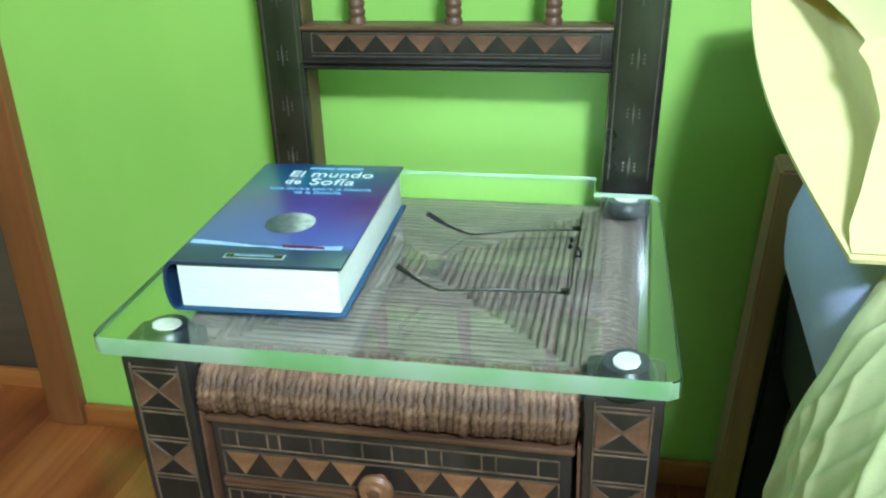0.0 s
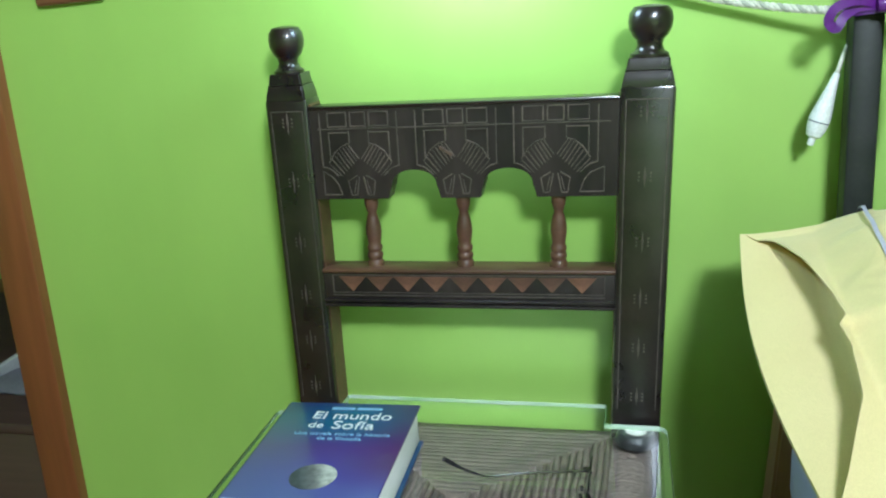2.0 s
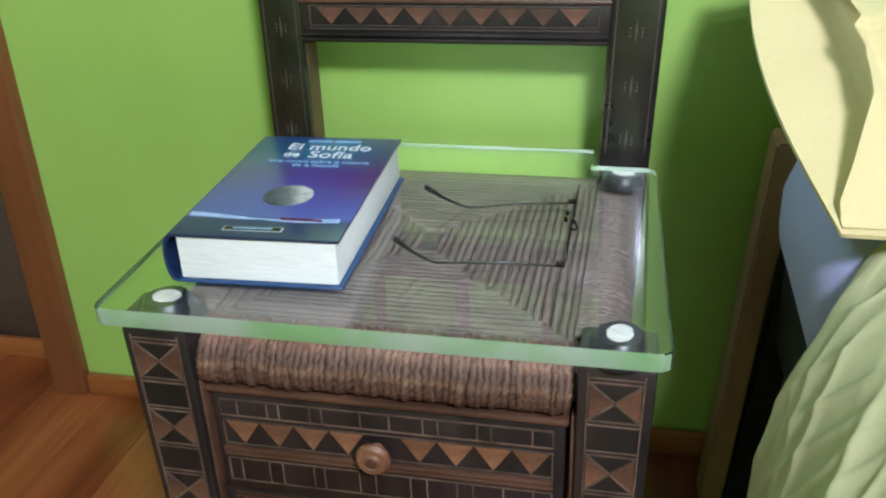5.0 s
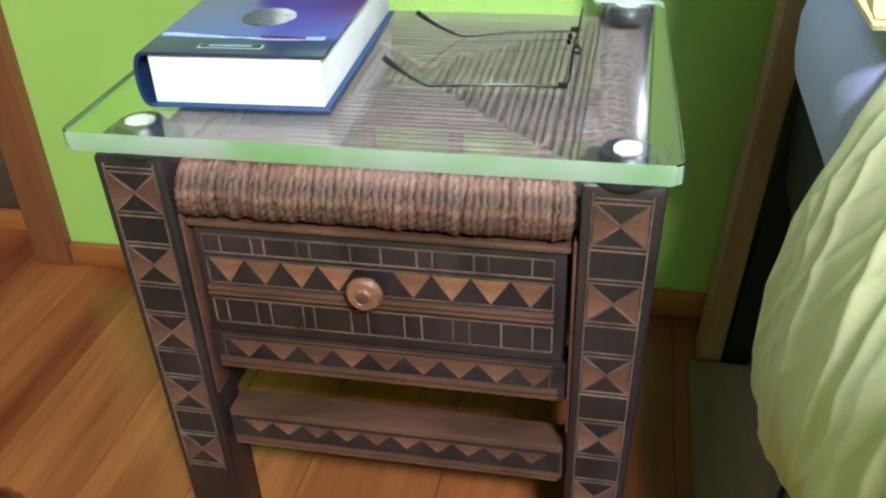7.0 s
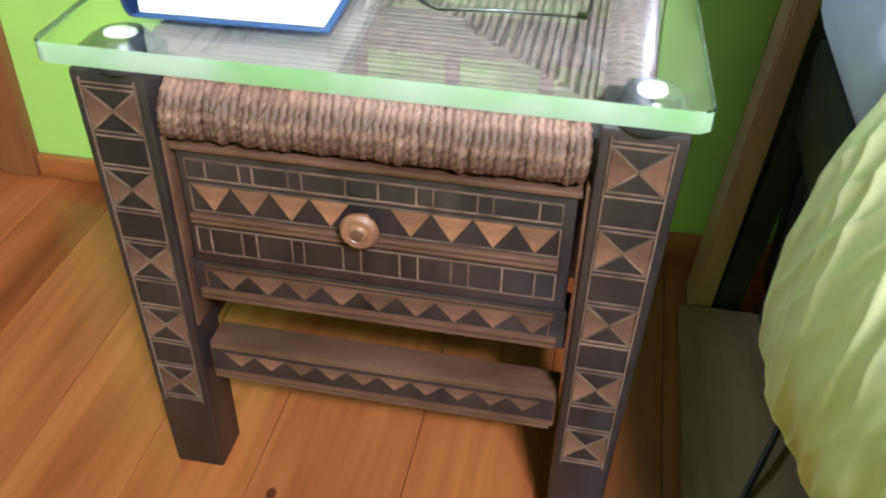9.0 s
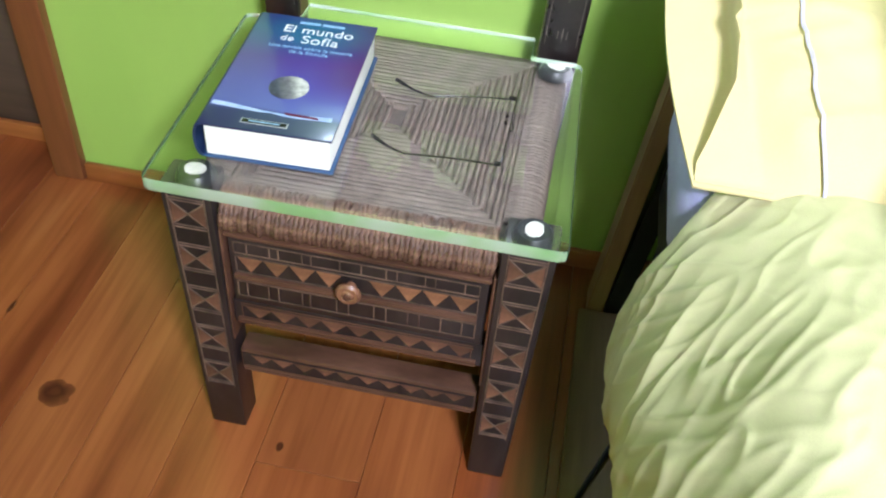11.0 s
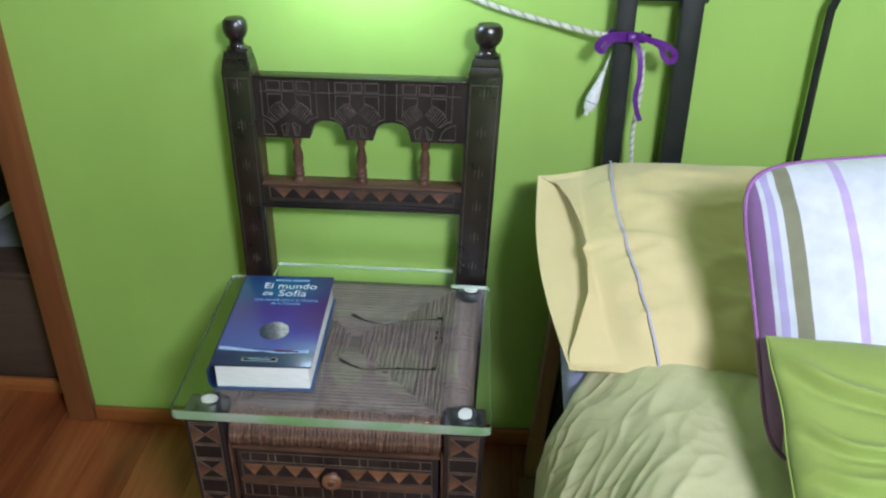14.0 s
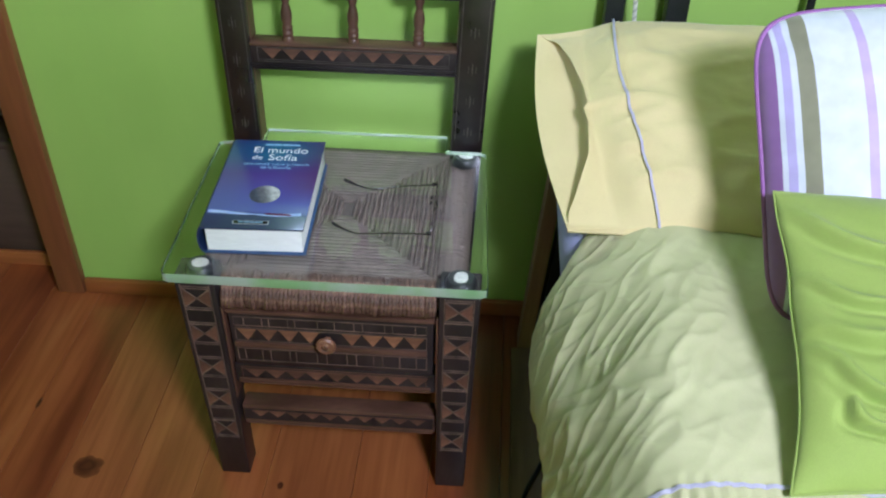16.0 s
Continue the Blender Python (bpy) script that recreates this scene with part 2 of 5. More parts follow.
def plank_material():
    m, nt, b = nodes_of("amber_pine_planks")
    pos = nt.nodes.new("ShaderNodeNewGeometry").outputs["Position"]
    info = nt.nodes.new("ShaderNodeObjectInfo")
    off = nt.nodes.new("ShaderNodeVectorMath")
    off.operation = "MULTIPLY_ADD"
    comb = nt.nodes.new("ShaderNodeCombineXYZ")
    for i in range(3):
        link(nt, info.outputs["Random"], comb.inputs[i])
    link(nt, comb.outputs[0], off.inputs[0])
    off.inputs[1].default_value = (7.0, 13.0, 3.0)
    link(nt, pos, off.inputs[2])

    def grain(scale, stretch, detail, dist=0.0):
        mp = nt.nodes.new("ShaderNodeMapping")
        mp.inputs["Scale"].default_value = stretch
        link(nt, off.outputs[0], mp.inputs[0])
        n = nt.nodes.new("ShaderNodeTexNoise")
        n.inputs["Scale"].default_value, n.inputs["Detail"].default_value = scale, detail
        n.inputs["Distortion"].default_value = dist
        link(nt, mp.outputs[0], n.inputs["Vector"])
        return n.outputs["Fac"]
    broad = grain(9.0, (1.0, 0.14, 1.0), 3, 0.4)
    fine = grain(80.0, (1.0, 0.05, 1.0), 4)
    c = ramp(nt, broad, [(0.30, (0.158, 0.040, 0.013)), (0.47, (0.268, 0.080, 0.023)), (0.62, (0.335, 0.108, 0.031)), (0.75, (0.380, 0.143, 0.046))])
    tone = ramp(nt, info.outputs["Random"], [(0.0, (0.62, 0.42, 0.36)), (0.22, (0.90, 0.84, 0.78)), (0.5, (1.06, 1.06, 1.02)), (0.78, (1.10, 1.20, 1.22)), (1.0, (0.86, 0.62, 0.52))])
    g = ramp(nt, fine, [(0.3, (0.80, 0.74, 0.70)), (0.6, (1.06, 1.06, 1.06))])
    c = mix(nt, 1.0, mix(nt, 1.0, c, tone, "MULTIPLY"), g, "MULTIPLY")
    warp = nt.nodes.new("ShaderNodeTexNoise")
    warp.inputs["Scale"].default_value = 30.0
    link(nt, pos, warp.inputs["Vector"])
    for kx, ky, sx, sy in KNOTS:
        v = nt.nodes.new("ShaderNodeVectorMath")
        v.operation = "SUBTRACT"
        link(nt, pos, v.inputs[0])
        v.inputs[1].default_value = (kx, ky, 0)
        s = nt.nodes.new("ShaderNodeVectorMath")
        s.operation = "MULTIPLY"
        link(nt, v.outputs[0], s.inputs[0])
        s.inputs[1].default_value = (sx, sy, 0)
        ln = nt.nodes.new("ShaderNodeVectorMath")
        ln.operation = "LENGTH"
        link(nt, s.outputs[0], ln.inputs[0])
        ad = nt.nodes.new("ShaderNodeMath")
        ad.operation = "MULTIPLY_ADD"
        link(nt, warp.outputs["Fac"], ad.inputs[0])
        ad.inputs[1].default_value = 0.7
        link(nt, ln.outputs["Value"], ad.inputs[2])
        mask = ramp(nt, ad.outputs[0], [(0.5, (0.85, 0.85, 0.85)), (0.62, (1.0, 1.0, 1.0)), (0.95, (0.55, 0.55, 0.55)), (1.25 / 1.3, (0.0, 0.0, 0.0))])
        c = mix(nt, mask, c, (0.055, 0.014, 0.006))
    link(nt, c, b.inputs["Base Color"])
    b.inputs["Roughness"].default_value = 0.30
    b.inputs["Coat Weight"].default_value = 0.3
    b.inputs["Coat Roughness"].default_value = 0.2
    bump(nt, b, fine, 0.12, 0.0005)
    return m


M_PLANK = plank_material()
M_GAP = surface("dark_floor_underlay", (0.03, 0.018, 0.01), (0.05, 0.03, 0.018), 0.9)


def emit(name, colour, strength):
    m, nt, b = nodes_of(name)
    b.inputs["Base Color"].default_value = (0.9, 0.9, 0.9, 1)
    b.inputs["Emission Color"].default_value = (*colour, 1)
    b.inputs["Emission Strength"].default_value = strength
    return m


M_GLOBE = emit("lit_frosted_globe", (0.82, 0.98, 1.0), GLOBE_STRENGTH)
M_DIFF = emit("lit_ceiling_diffuser", (0.95, 0.97, 1.0), 4.0)


# ---- building helpers ----
def thing(name, at, label, category, group="", kind=""):
    ob = new(name)
    ob.location = at
    ob.empty_display_size = 0.02
    return tagged(ob, label, category, group, kind)


def smooth(me, angle=40):
    me.polygons.foreach_set("use_smooth", [True] * len(me.polygons))
    me.set_sharp_from_angle(angle=radians(angle))


def to_mesh(name, bm, material, soft=True, angle=40):
    me = bpy.data.meshes.new(name)
    bmesh.ops.recalc_face_normals(bm, faces=bm.faces[:])
    bm.to_mesh(me)
    bm.free()
    me.materials.append(material)
    if soft:
        smooth(me, angle)
    return me


ORIGIN = {}


def part(name, bm, material, parent=None, label="", angle=40, at=None):
    """Links a bmesh, drawn in world metres, as one mesh object under a thing or a part."""
    me = bm if isinstance(bm, bpy.types.Mesh) else to_mesh(name, bm, material, True, angle)
    ob = new(name, me)
    if parent is not None:
        base = ORIGIN.get(parent.name) or Vector(parent.location)
        ob.parent = parent
        ob.matrix_parent_inverse = Matrix.Translation(base).inverted()
        ORIGIN[ob.name] = Vector((0, 0, 0))
    if at is not None:
        ob.location = at
    if label:
        ob["label"] = label
    return ob


def box(bm, x0, x1, y0, y1, z0, z1, r=0.0, seg=2):
    vs = [bm.verts.new((x, y, z)) for x in (x0, x1) for y in (y0, y1) for z in (z0, z1)]
    fs = [bm.faces.new([vs[i] for i in q]) for q in ((0, 1, 3, 2), (4, 6, 7, 5), (0, 4, 5, 1), (2, 3, 7, 6), (0, 2, 6, 4), (1, 5, 7, 3))]
    if r:
        es = list({e for f in fs for e in f.edges})
        bmesh.ops.bevel(bm, geom=es, offset=r, segments=seg, profile=0.5, affect="EDGES")
    return bm


def new_box(*a, **k):
    return box(bmesh.new(), *a, **k)


def prism(bm, pts, y0, y1):
    """A flat shape in x and z, given thickness in y."""
    a = [bm.verts.new((x, y0, z)) for x, z in pts]
    b = [bm.verts.new((x, y1, z)) for x, z in pts]
    bm.faces.new(a)
    bm.faces.new(b[::-1])
    n = len(pts)
    for i in range(n):
        bm.faces.new((a[i], b[i], b[(i + 1) % n], a[(i + 1) % n]))
    return bm


def strip(bm, p, q, w, y0, y1):
    """A straight line of width w from p to q in x and z."""
    d = Vector((q[0] - p[0], q[1] - p[1]))
    if d.length < 1e-6:
        return bm
    n = Vector((-d.y, d.x)).normalized() * w / 2
    return prism(bm, [(p[0] + n.x, p[1] + n.y), (p[0] - n.x, p[1] - n.y), (q[0] - n.x, q[1] - n.y), (q[0] + n.x, q[1] + n.y)], y0, y1)


def lathe(profile, m=Matrix.Identity(4), n=24):
    """Turned from (radius, height) pairs round z, then placed by m."""
    bm = bmesh.new()
    rings = []
    for r, z in profile:
        if r < 1e-6:
            rings.append([bm.verts.new(m @ Vector((0, 0, z)))])
        else:
            rings.append([bm.verts.new(m @ Vector((r * math.cos(2 * math.pi * i / n), r * math.sin(2 * math.pi * i / n), z))) for i in range(n)])
    for a, b in zip(rings, rings[1:]):
        for i in range(n):
            j = (i + 1) % n
            if len(a) == 1 and len(b) > 1:
                bm.faces.new((a[0], b[i], b[j]))
            elif len(b) == 1 and len(a) > 1:
                bm.faces.new((a[i], b[0], a[j]))
            elif len(a) > 1:
                bm.faces.new((a[i], b[i], b[j], a[j]))
    for ring in (rings[0], rings[-1]):
        if len(ring) > 1:
            bm.faces.new(ring)
    return bm


def curve_points(pts, n):
    """n points on a smooth line through pts."""
    pts = [Vector(p) for p in pts]
    ext = [2 * pts[0] - pts[1]] + pts + [2 * pts[-1] - pts[-2]]
    out = []
    for k in range(n):
        s = k / (n - 1) * (len(pts) - 1)
        i = min(int(s), len(pts) - 2)
        f = s - i
        a, b, c, d = ext[i:i + 4]
        out.append(0.5 * (2 * b + (c - a) * f + (2 * a - 5 * b + 4 * c - d) * f * f + (3 * b - a - 3 * c + d) * f ** 3))
    return out


def sweep(bm, pts, radius, sides=8, flat=None, up=Vector((0, 0, 1))):
    """A tube along pts; radius is a number or a function of 0..1; flat: (width, thickness) makes a band."""
    rings = []
    n = len(pts)
    for k, p in enumerate(pts):
        t = (pts[min(k + 1, n - 1)] - pts[max(k - 1, 0)]).normalized()
        a = t.cross(up)
        if a.length < 1e-4:
            a = t.cross(Vector((1, 0, 0)))
        a.normalize()
        b = t.cross(a)
        r = radius(k / (n - 1)) if callable(radius) else radius
        if flat:
            w, h = flat
            rings.append([bm.verts.new(p + a * x * w / 2 + b * y * h / 2) for x, y in ((-1, -1), (1, -1), (1, 1), (-1, 1))])
        else:
            rings.append([bm.verts.new(p + a * r * math.cos(2 * math.pi * i / sides) + b * r * math.sin(2 * math.pi * i / sides)) for i in range(sides)])
    s = len(rings[0])
    for u, v in zip(rings, rings[1:]):
        for i in range(s):
            bm.faces.new((u[i], u[(i + 1) % s], v[(i + 1) % s], v[i]))
    bm.faces.new(rings[0][::-1])
    bm.faces.new(rings[-1])
    return bm


def grid_mesh(nu, nv, f, thick=0.0):
    """A sheet of nu x nv points from f(u, v), closed to a slab where thick is given."""
    bm = bmesh.new()
    vs = [[bm.verts.new(f(i / (nu - 1), j / (nv - 1))) for j in range(nv)] for i in range(nu)]
    for i in range(nu - 1):
        for j in range(nv - 1):
            bm.faces.new((vs[i][j], vs[i + 1][j], vs[i + 1][j + 1], vs[i][j + 1]))
    if thick:
        bm.normal_update()
        bmesh.ops.solidify(bm, geom=bm.faces[:], thickness=thick)
    return bm


def sstep(a, b, x):
    t = min(max((x - a) / (b - a), 0), 1)
    return t * t * (3 - 2 * t)


# ---- the room ----
DOOR_R = -0.632
wall_n = part("wall_north", new_box(DOOR_R - 0.004, 2.6, WALL_Y, WALL_Y + 0.16, 0, 2.4), M_WALL)
tagged(wall_n, "lime green painted plaster wall behind the chair", "wall", kind="structure")
wall_lintel = part("wall_lintel", new_box(-1.55, DOOR_R - 0.004, WALL_Y, WALL_Y + 0.16, 2.05, 2.4), M_WALL)
tagged(wall_lintel, "lime green painted plaster above the doorway", "wall", kind="structure")
wall_nw = part("wall_northwest", new_box(-2.2, -1.55, WALL_Y, WALL_Y + 0.16, 0, 2.4), M_WALL)
tagged(wall_nw, "lime green painted plaster wall beside the doorway", "wall", kind="structure")
for nm, b in (("wall_west", (-2.35, -2.2, -3.0, 2.0, 0, 2.4)), ("wall_east", (2.6, 2.75, -3.0, 0.425, 0, 2.4)),
              ("wall_south", (-2.35, 2.75, -3.15, -3.0, 0, 2.4))):
    tagged(part(nm, new_box(*b), M_WALL), "lime green painted plaster wall", "wall", kind="structure")
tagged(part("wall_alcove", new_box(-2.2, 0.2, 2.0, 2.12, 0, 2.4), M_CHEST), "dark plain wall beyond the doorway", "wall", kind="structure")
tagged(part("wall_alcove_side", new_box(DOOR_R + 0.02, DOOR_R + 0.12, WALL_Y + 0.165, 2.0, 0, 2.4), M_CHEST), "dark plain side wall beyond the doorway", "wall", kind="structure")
tagged(part("ceiling", new_box(-2.35, 2.75, -3.15, 2.12, 2.4, 2.5), M_CEIL), "plain white painted ceiling", "ceiling", kind="structure")
floor = part("floor", new_box(-2.35, 2.75, -3.15, 2.12, -0.08, -0.016), M_GAP)
tagged(floor, "amber varnished pine plank floor with knots", "floor", kind="structure")
bb = bmesh.new()
box(bb, -0.630, 2.6, WALL_Y - 0.014, WALL_Y - 0.001, 0.0, 0.038, 0.004)
tagged(part("baseboard", bb, M_BASE), "low reddish varnished wooden baseboard", "baseboard", kind="structure")
tb = bmesh.new()
box(tb, -0.692, DOOR_R, WALL_Y - 0.018, WALL_Y + 0.175, 0.0, 2.09, 0.006)
trim = part("door_trim", tb, M_TRIM)
tagged(trim, "reddish brown varnished wooden door casing", "door casing", kind="structure")
tb = bmesh.new()
box(tb, -1.56, -1.49, WALL_Y - 0.018, WALL_Y + 0.175, 0.0, 2.09, 0.006)
tagged(part("door_trim_far", tb, M_TRIM), "reddish brown varnished wooden door casing", "door casing", kind="structure")
tb = bmesh.new()
box(tb, -1.489, -0.693, WALL_Y - 0.016, WALL_Y + 0.173, 2.02, 2.088, 0.006)
tagged(part("door_trim_head", tb, M_TRIM), "reddish brown varnished wooden door head", "door casing", kind="structure")

# ceiling lamp that lights the room
cl = thing("pendant_lamp", (CEILING_LAMP[0], CEILING_LAMP[1], 2.4), "round white pendant ceiling lamp, switched on", "ceiling lamp")
LT = Matrix.Translation((CEILING_LAMP[0], CEILING_LAMP[1], 0))
LZ = CEILING_LAMP[2]
part("ceiling_rose", lathe([(0.0, 2.4), (0.05, 2.4), (0.045, 2.375), (0.0, 2.375)], LT), M_WHITEP, cl)
part("rod", lathe([(0.0, 2.376), (0.008, 2.376), (0.008, LZ + 0.088), (0.0, LZ + 0.088)], LT, 12), M_WHITEP, cl)
part("diffuser", lathe([(0.0, LZ + 0.09), (0.11, LZ + 0.08), (0.17, LZ + 0.05), (0.16, LZ + 0.03), (0.0, LZ + 0.012)], LT), M_DIFF, cl)
ld = bpy.data.lights.new("ceiling_light", "SPOT")
ld.shadow_soft_size, ld.energy, ld.color = 0.17, CEILING_POWER, (1.0, 0.975, 0.93)
ld.spot_size, ld.spot_blend = radians(164), 0.15
lo = new("ceiling_light", ld)
lo.location = CEILING_LAMP

# chest in the doorway
chest = thing("wooden_chest", (-1.05, 0.62, 0), "dark brown low wooden chest in the doorway", "chest")
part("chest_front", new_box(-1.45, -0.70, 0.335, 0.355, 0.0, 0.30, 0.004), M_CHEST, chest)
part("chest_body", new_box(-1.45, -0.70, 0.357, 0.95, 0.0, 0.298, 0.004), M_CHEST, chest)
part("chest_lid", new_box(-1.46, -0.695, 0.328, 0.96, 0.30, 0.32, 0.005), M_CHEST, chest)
part("plinth", new_box(-1.45, -0.70, 0.322, 0.334, 0.0, 0.035, 0.003), M_BASE, chest)
cl1 = grid_mesh(24, 18, lambda u, v: Vector((-0.98 + 0.24 * u, 0.42 + 0.16 * v, 0.329 + 0.022 * math.sin(math.pi * v) * math.sin(math.pi * u) + 0.006 * noise.noise((u * 5, v * 5, 2)))), 0.004)
tagged(part("folded_cloth", cl1, M_GREY), "grey folded cloth lying on the dark chest", "cloth")
mg = thing("magazine", (-0.90, 0.56, 0.32), "pale magazine leaning on the dark chest", "magazine")
mgm = new_box(-0.11, 0.11, -0.004, 0.004, 0, 0.028, 0.001)
mgo = part("cover", mgm, M_GREYP)
mgo.parent = mg
mgo.matrix_basis = pose(0.0, -0.07, 0.03, 30, -28, 20)

# ---- the carved chair ----
chair = thing("carved_chair", (0, 0, 0), "dark carved wooden chair with tan inlays and woven rope seat", "chair")
FY = -0.213          # front face of the front legs
LEG_IN, LEG_OUT = 0.1645, 0.2170


def tri_mesh(name, w, h, depth, down=True):
    bm = bmesh.new()
    if down:
        prism(bm, [(-w / 2, h / 2), (0, -h / 2), (w / 2, h / 2)], 0, depth)
    else:
        prism(bm, [(-w / 2, -h / 2), (w / 2, -h / 2), (0, h / 2)], 0, depth)
    return bm


class Lines:
    """Collects straight carved lines, each of which becomes a part of its own."""

    def __init__(self):
        self.items = []

    def add(self, p, q, w, y0, y1):
        self.items.append((p, q, w, y0, y1))

    def build(self, parent, material, label=""):
        for it in self.items:
            bm = strip(bmesh.new(), *it)
            if len(bm.verts):
                part("carved_line", bm, material, parent, label)


def shared(name, bm, material):
    return to_mesh(name, bm, material, False)


SIDE_TRI_L = shared("square_triangle", prism(bmesh.new(), [(-0.0175, 0.0165), (-0.0175, -0.0165), (-0.001, 0)], 0, 0.003), M_TANRED)
SIDE_TRI_R = shared("square_triangle", prism(bmesh.new(), [(0.0175, 0.0165), (0.001, 0), (0.0175, -0.0165)], 0, 0.003), M_TANRED)


def inlay_frame(x0, x1, z0, z1, y, w=0.0016, d=0.003):
    ls = Lines()
    y0, y1 = y, y + d
    ls.add((x0, z0), (x1, z0), w, y0, y1)
    ls.add((x0, z1), (x1, z1), w, y0 - 0.0002, y1)
    ls.add((x0, z0), (x0, z1), w, y0 - 0.0004, y1)
    ls.add((x1, z0), (x1, z1), w, y0 - 0.0006, y1)
    return ls


for side in (-1, 1):
    a, b = sorted((side * LEG_IN, side * LEG_OUT))
    cx = (a + b) / 2
    leg = part("front_leg", new_box(a, b, FY, FY + 0.047, 0.0, 0.437, 0.0035), M_DARK, chair)
    lines = Lines()
    for zc in (0.405, 0.334, 0.262, 0.190, 0.119):
        part("square_triangle", SIDE_TRI_L, None, leg, at=(cx, FY - 0.0009, zc))
        part("square_triangle", SIDE_TRI_R, None, leg, at=(cx, FY - 0.0009, zc))
        y0, y1 = FY - 0.0014, FY + 0.002
        for k in (-1, 1):
            lines.add((cx - 0.018, zc - k * 0.018), (cx + 0.018, zc + k * 0.018), 0.0016, y0, y1)
            lines.add((cx - 0.0185, zc + k * 0.0185), (cx + 0.0185, zc + k * 0.0185), 0.0013, y0, y1)
            lines.add((cx - 0.0185, zc + k * 0.0225), (cx + 0.0185, zc + k * 0.0225), 0.0011, y0, y1)
    for k in (-1, 1):
        lines.add((cx + k * 0.0188, 0.092), (cx + k * 0.0188, 0.431), 0.0013, FY - 0.0016, FY + 0.002)
    lines.build(leg, M_LINE)
    # bead along the inner edge
    xin = side * (LEG_IN - 0.003)
    part("edge_bead", new_box(*sorted((xin, xin + side * 0.0028)), FY + 0.004, FY + 0.03, 0.19, 0.385, 0.001), M_BROWN, leg)

# the front legs widen upwards
def leg_x(x, z):
    f = (z - 0.1) / 0.32
    return math.copysign(0.1895 + 0.0065 * f + (abs(x) - 0.19075) * (1 + 0.16 * f), x)


for ob in chair.children_recursive:
    if ob.location.length > 0:
        ob.scale.x = 1 + 0.16 * (ob.location.z - 0.1) / 0.32
        ob.location.x = leg_x(ob.location.x, ob.location.z)
    elif ob.name.startswith(("front_leg", "carved_line")):
        for v in ob.data.vertices:
            v.co.x = leg_x(v.co.x, v.co.z)

# drawer front with its bands
DY = -0.2035
drawer = part("drawer", new_box(-0.157, 0.157, DY, 0.10, 0.262, 0.372, 0.002), M_DARK, chair, "dark drawer with tan triangle inlays")
part("top_moulding", new_box(-0.160, 0.160, DY - 0.004, DY + 0.014, 0.3725, 0.3785, 0.002), M_BROWN, drawer)
random.seed(4)


def band(x0, x1, z0, z1, cuts, y, w=0.0014):
    ls = inlay_frame(x0, x1, z0, z1, y - 0.001, w, 0.003)
    for c in cuts:
        ls.add((c, z0), (c, z1), w, y - 0.0012, y + 0.002)
    return ls


band(-0.150, 0.147, 0.3465, 0.364, (-0.134, -0.106, -0.095, -0.066, -0.055, -0.020, 0.006, 0.036, 0.049, 0.083, 0.095, 0.130), DY).build(drawer, M_LINE)
band(-0.150, 0.147, 0.273, 0.2985, (-0.138, -0.111, -0.098, -0.068, -0.058, -0.025, -0.010, 0.022, 0.037, 0.064, 0.078, 0.105, 0.131), DY).build(drawer, M_LINE)
part("cross_moulding", new_box(-0.152, 0.148, DY - 0.004, DY + 0.004, 0.3035, 0.3075, 0.0012), M_BROWN, drawer)
part("cross_moulding", new_box(-0.152, 0.148, DY - 0.005, DY + 0.004, 0.3090, 0.3130, 0.0012), M_BROWN, drawer)
TRI = shared("triangle_inlay", tri_mesh("t", 0.031, 0.0235, 0.003), M_TAN)
for i in range(9):
    x = -0.131 + i * 0.0325
    if abs(x + 0.006) > 0.014:
        part("triangle_inlay", TRI, None, drawer, at=(x, DY - 0.0010, 0.3285))
inlay_frame(-0.149, 0.147, 0.3155, 0.3415, DY - 0.0012, 0.0012).build(drawer, M_LINE)
kp = [(0.0, 0.0), (0.006, 0.0), (0.006, 0.007), (0.011, 0.009), (0.0155, 0.013), (0.0158, 0.016), (0.013, 0.0195), (0.0085, 0.0195), (0.0075, 0.0185), (0.006, 0.0195), (0.0035, 0.0215), (0.0, 0.022)]
knob = part("knob", lathe(kp, pose(-0.006, DY, 0.3265, 90, 0, 0), 28), M_KNOB, drawer, "round turned light wood knob")
part("knob_pin", lathe([(0.0, 0.0205), (0.0050, 0.0205), (0.0045, 0.0222), (0.0, 0.0232)], pose(-0.006, DY, 0.3265, 90, 0, 0), 16), M_BROWN, knob)

# apron under the drawer, and the low stretcher
apron = part("apron", new_box(-0.161, 0.161, DY + 0.001, DY + 0.028, 0.220, 0.2605, 0.002), M_DARK, chair, "dark apron rail with a row of triangles")
TRI2 = shared("triangle_inlay", tri_mesh("t", 0.0325, 0.018, 0.003), M_TANRED)
for i in range(9):
    part("triangle_inlay", TRI2, None, apron, at=(-0.127 + i * 0.0325, DY, 0.2425))
ap = Lines()
for z in (0.2525, 0.2565):
    ap.add((-0.150, z), (0.148, z), 0.0013, DY, DY + 0.003)
for z in (0.2245, 0.2305):
    part("bead", new_box(-0.155, 0.153, DY - 0.003, DY + 0.003, z - 0.0016, z + 0.0016), M_BROWN, apron)
ap.add((0.146, 0.233), (0.146, 0.252), 0.0013, DY, DY + 0.003)
ap.add((-0.149, 0.233), (-0.149, 0.252), 0.0013, DY, DY + 0.003)
ap.build(apron, M_BROWN)
ST0 = DY + 0.003
stretcher = part("front_stretcher", new_box(-0.161, 0.161, ST0, ST0 + 0.032, 0.122, 0.163, 0.003), M_BROWN, chair, "worn brown stretcher with small triangles")
sdark = bmesh.new()
box(sdark, -0.158, 0.158, ST0 - 0.0012, ST0 + 0.004, 0.132, 0.156)
part("dark_band", sdark, M_DARK, stretcher)
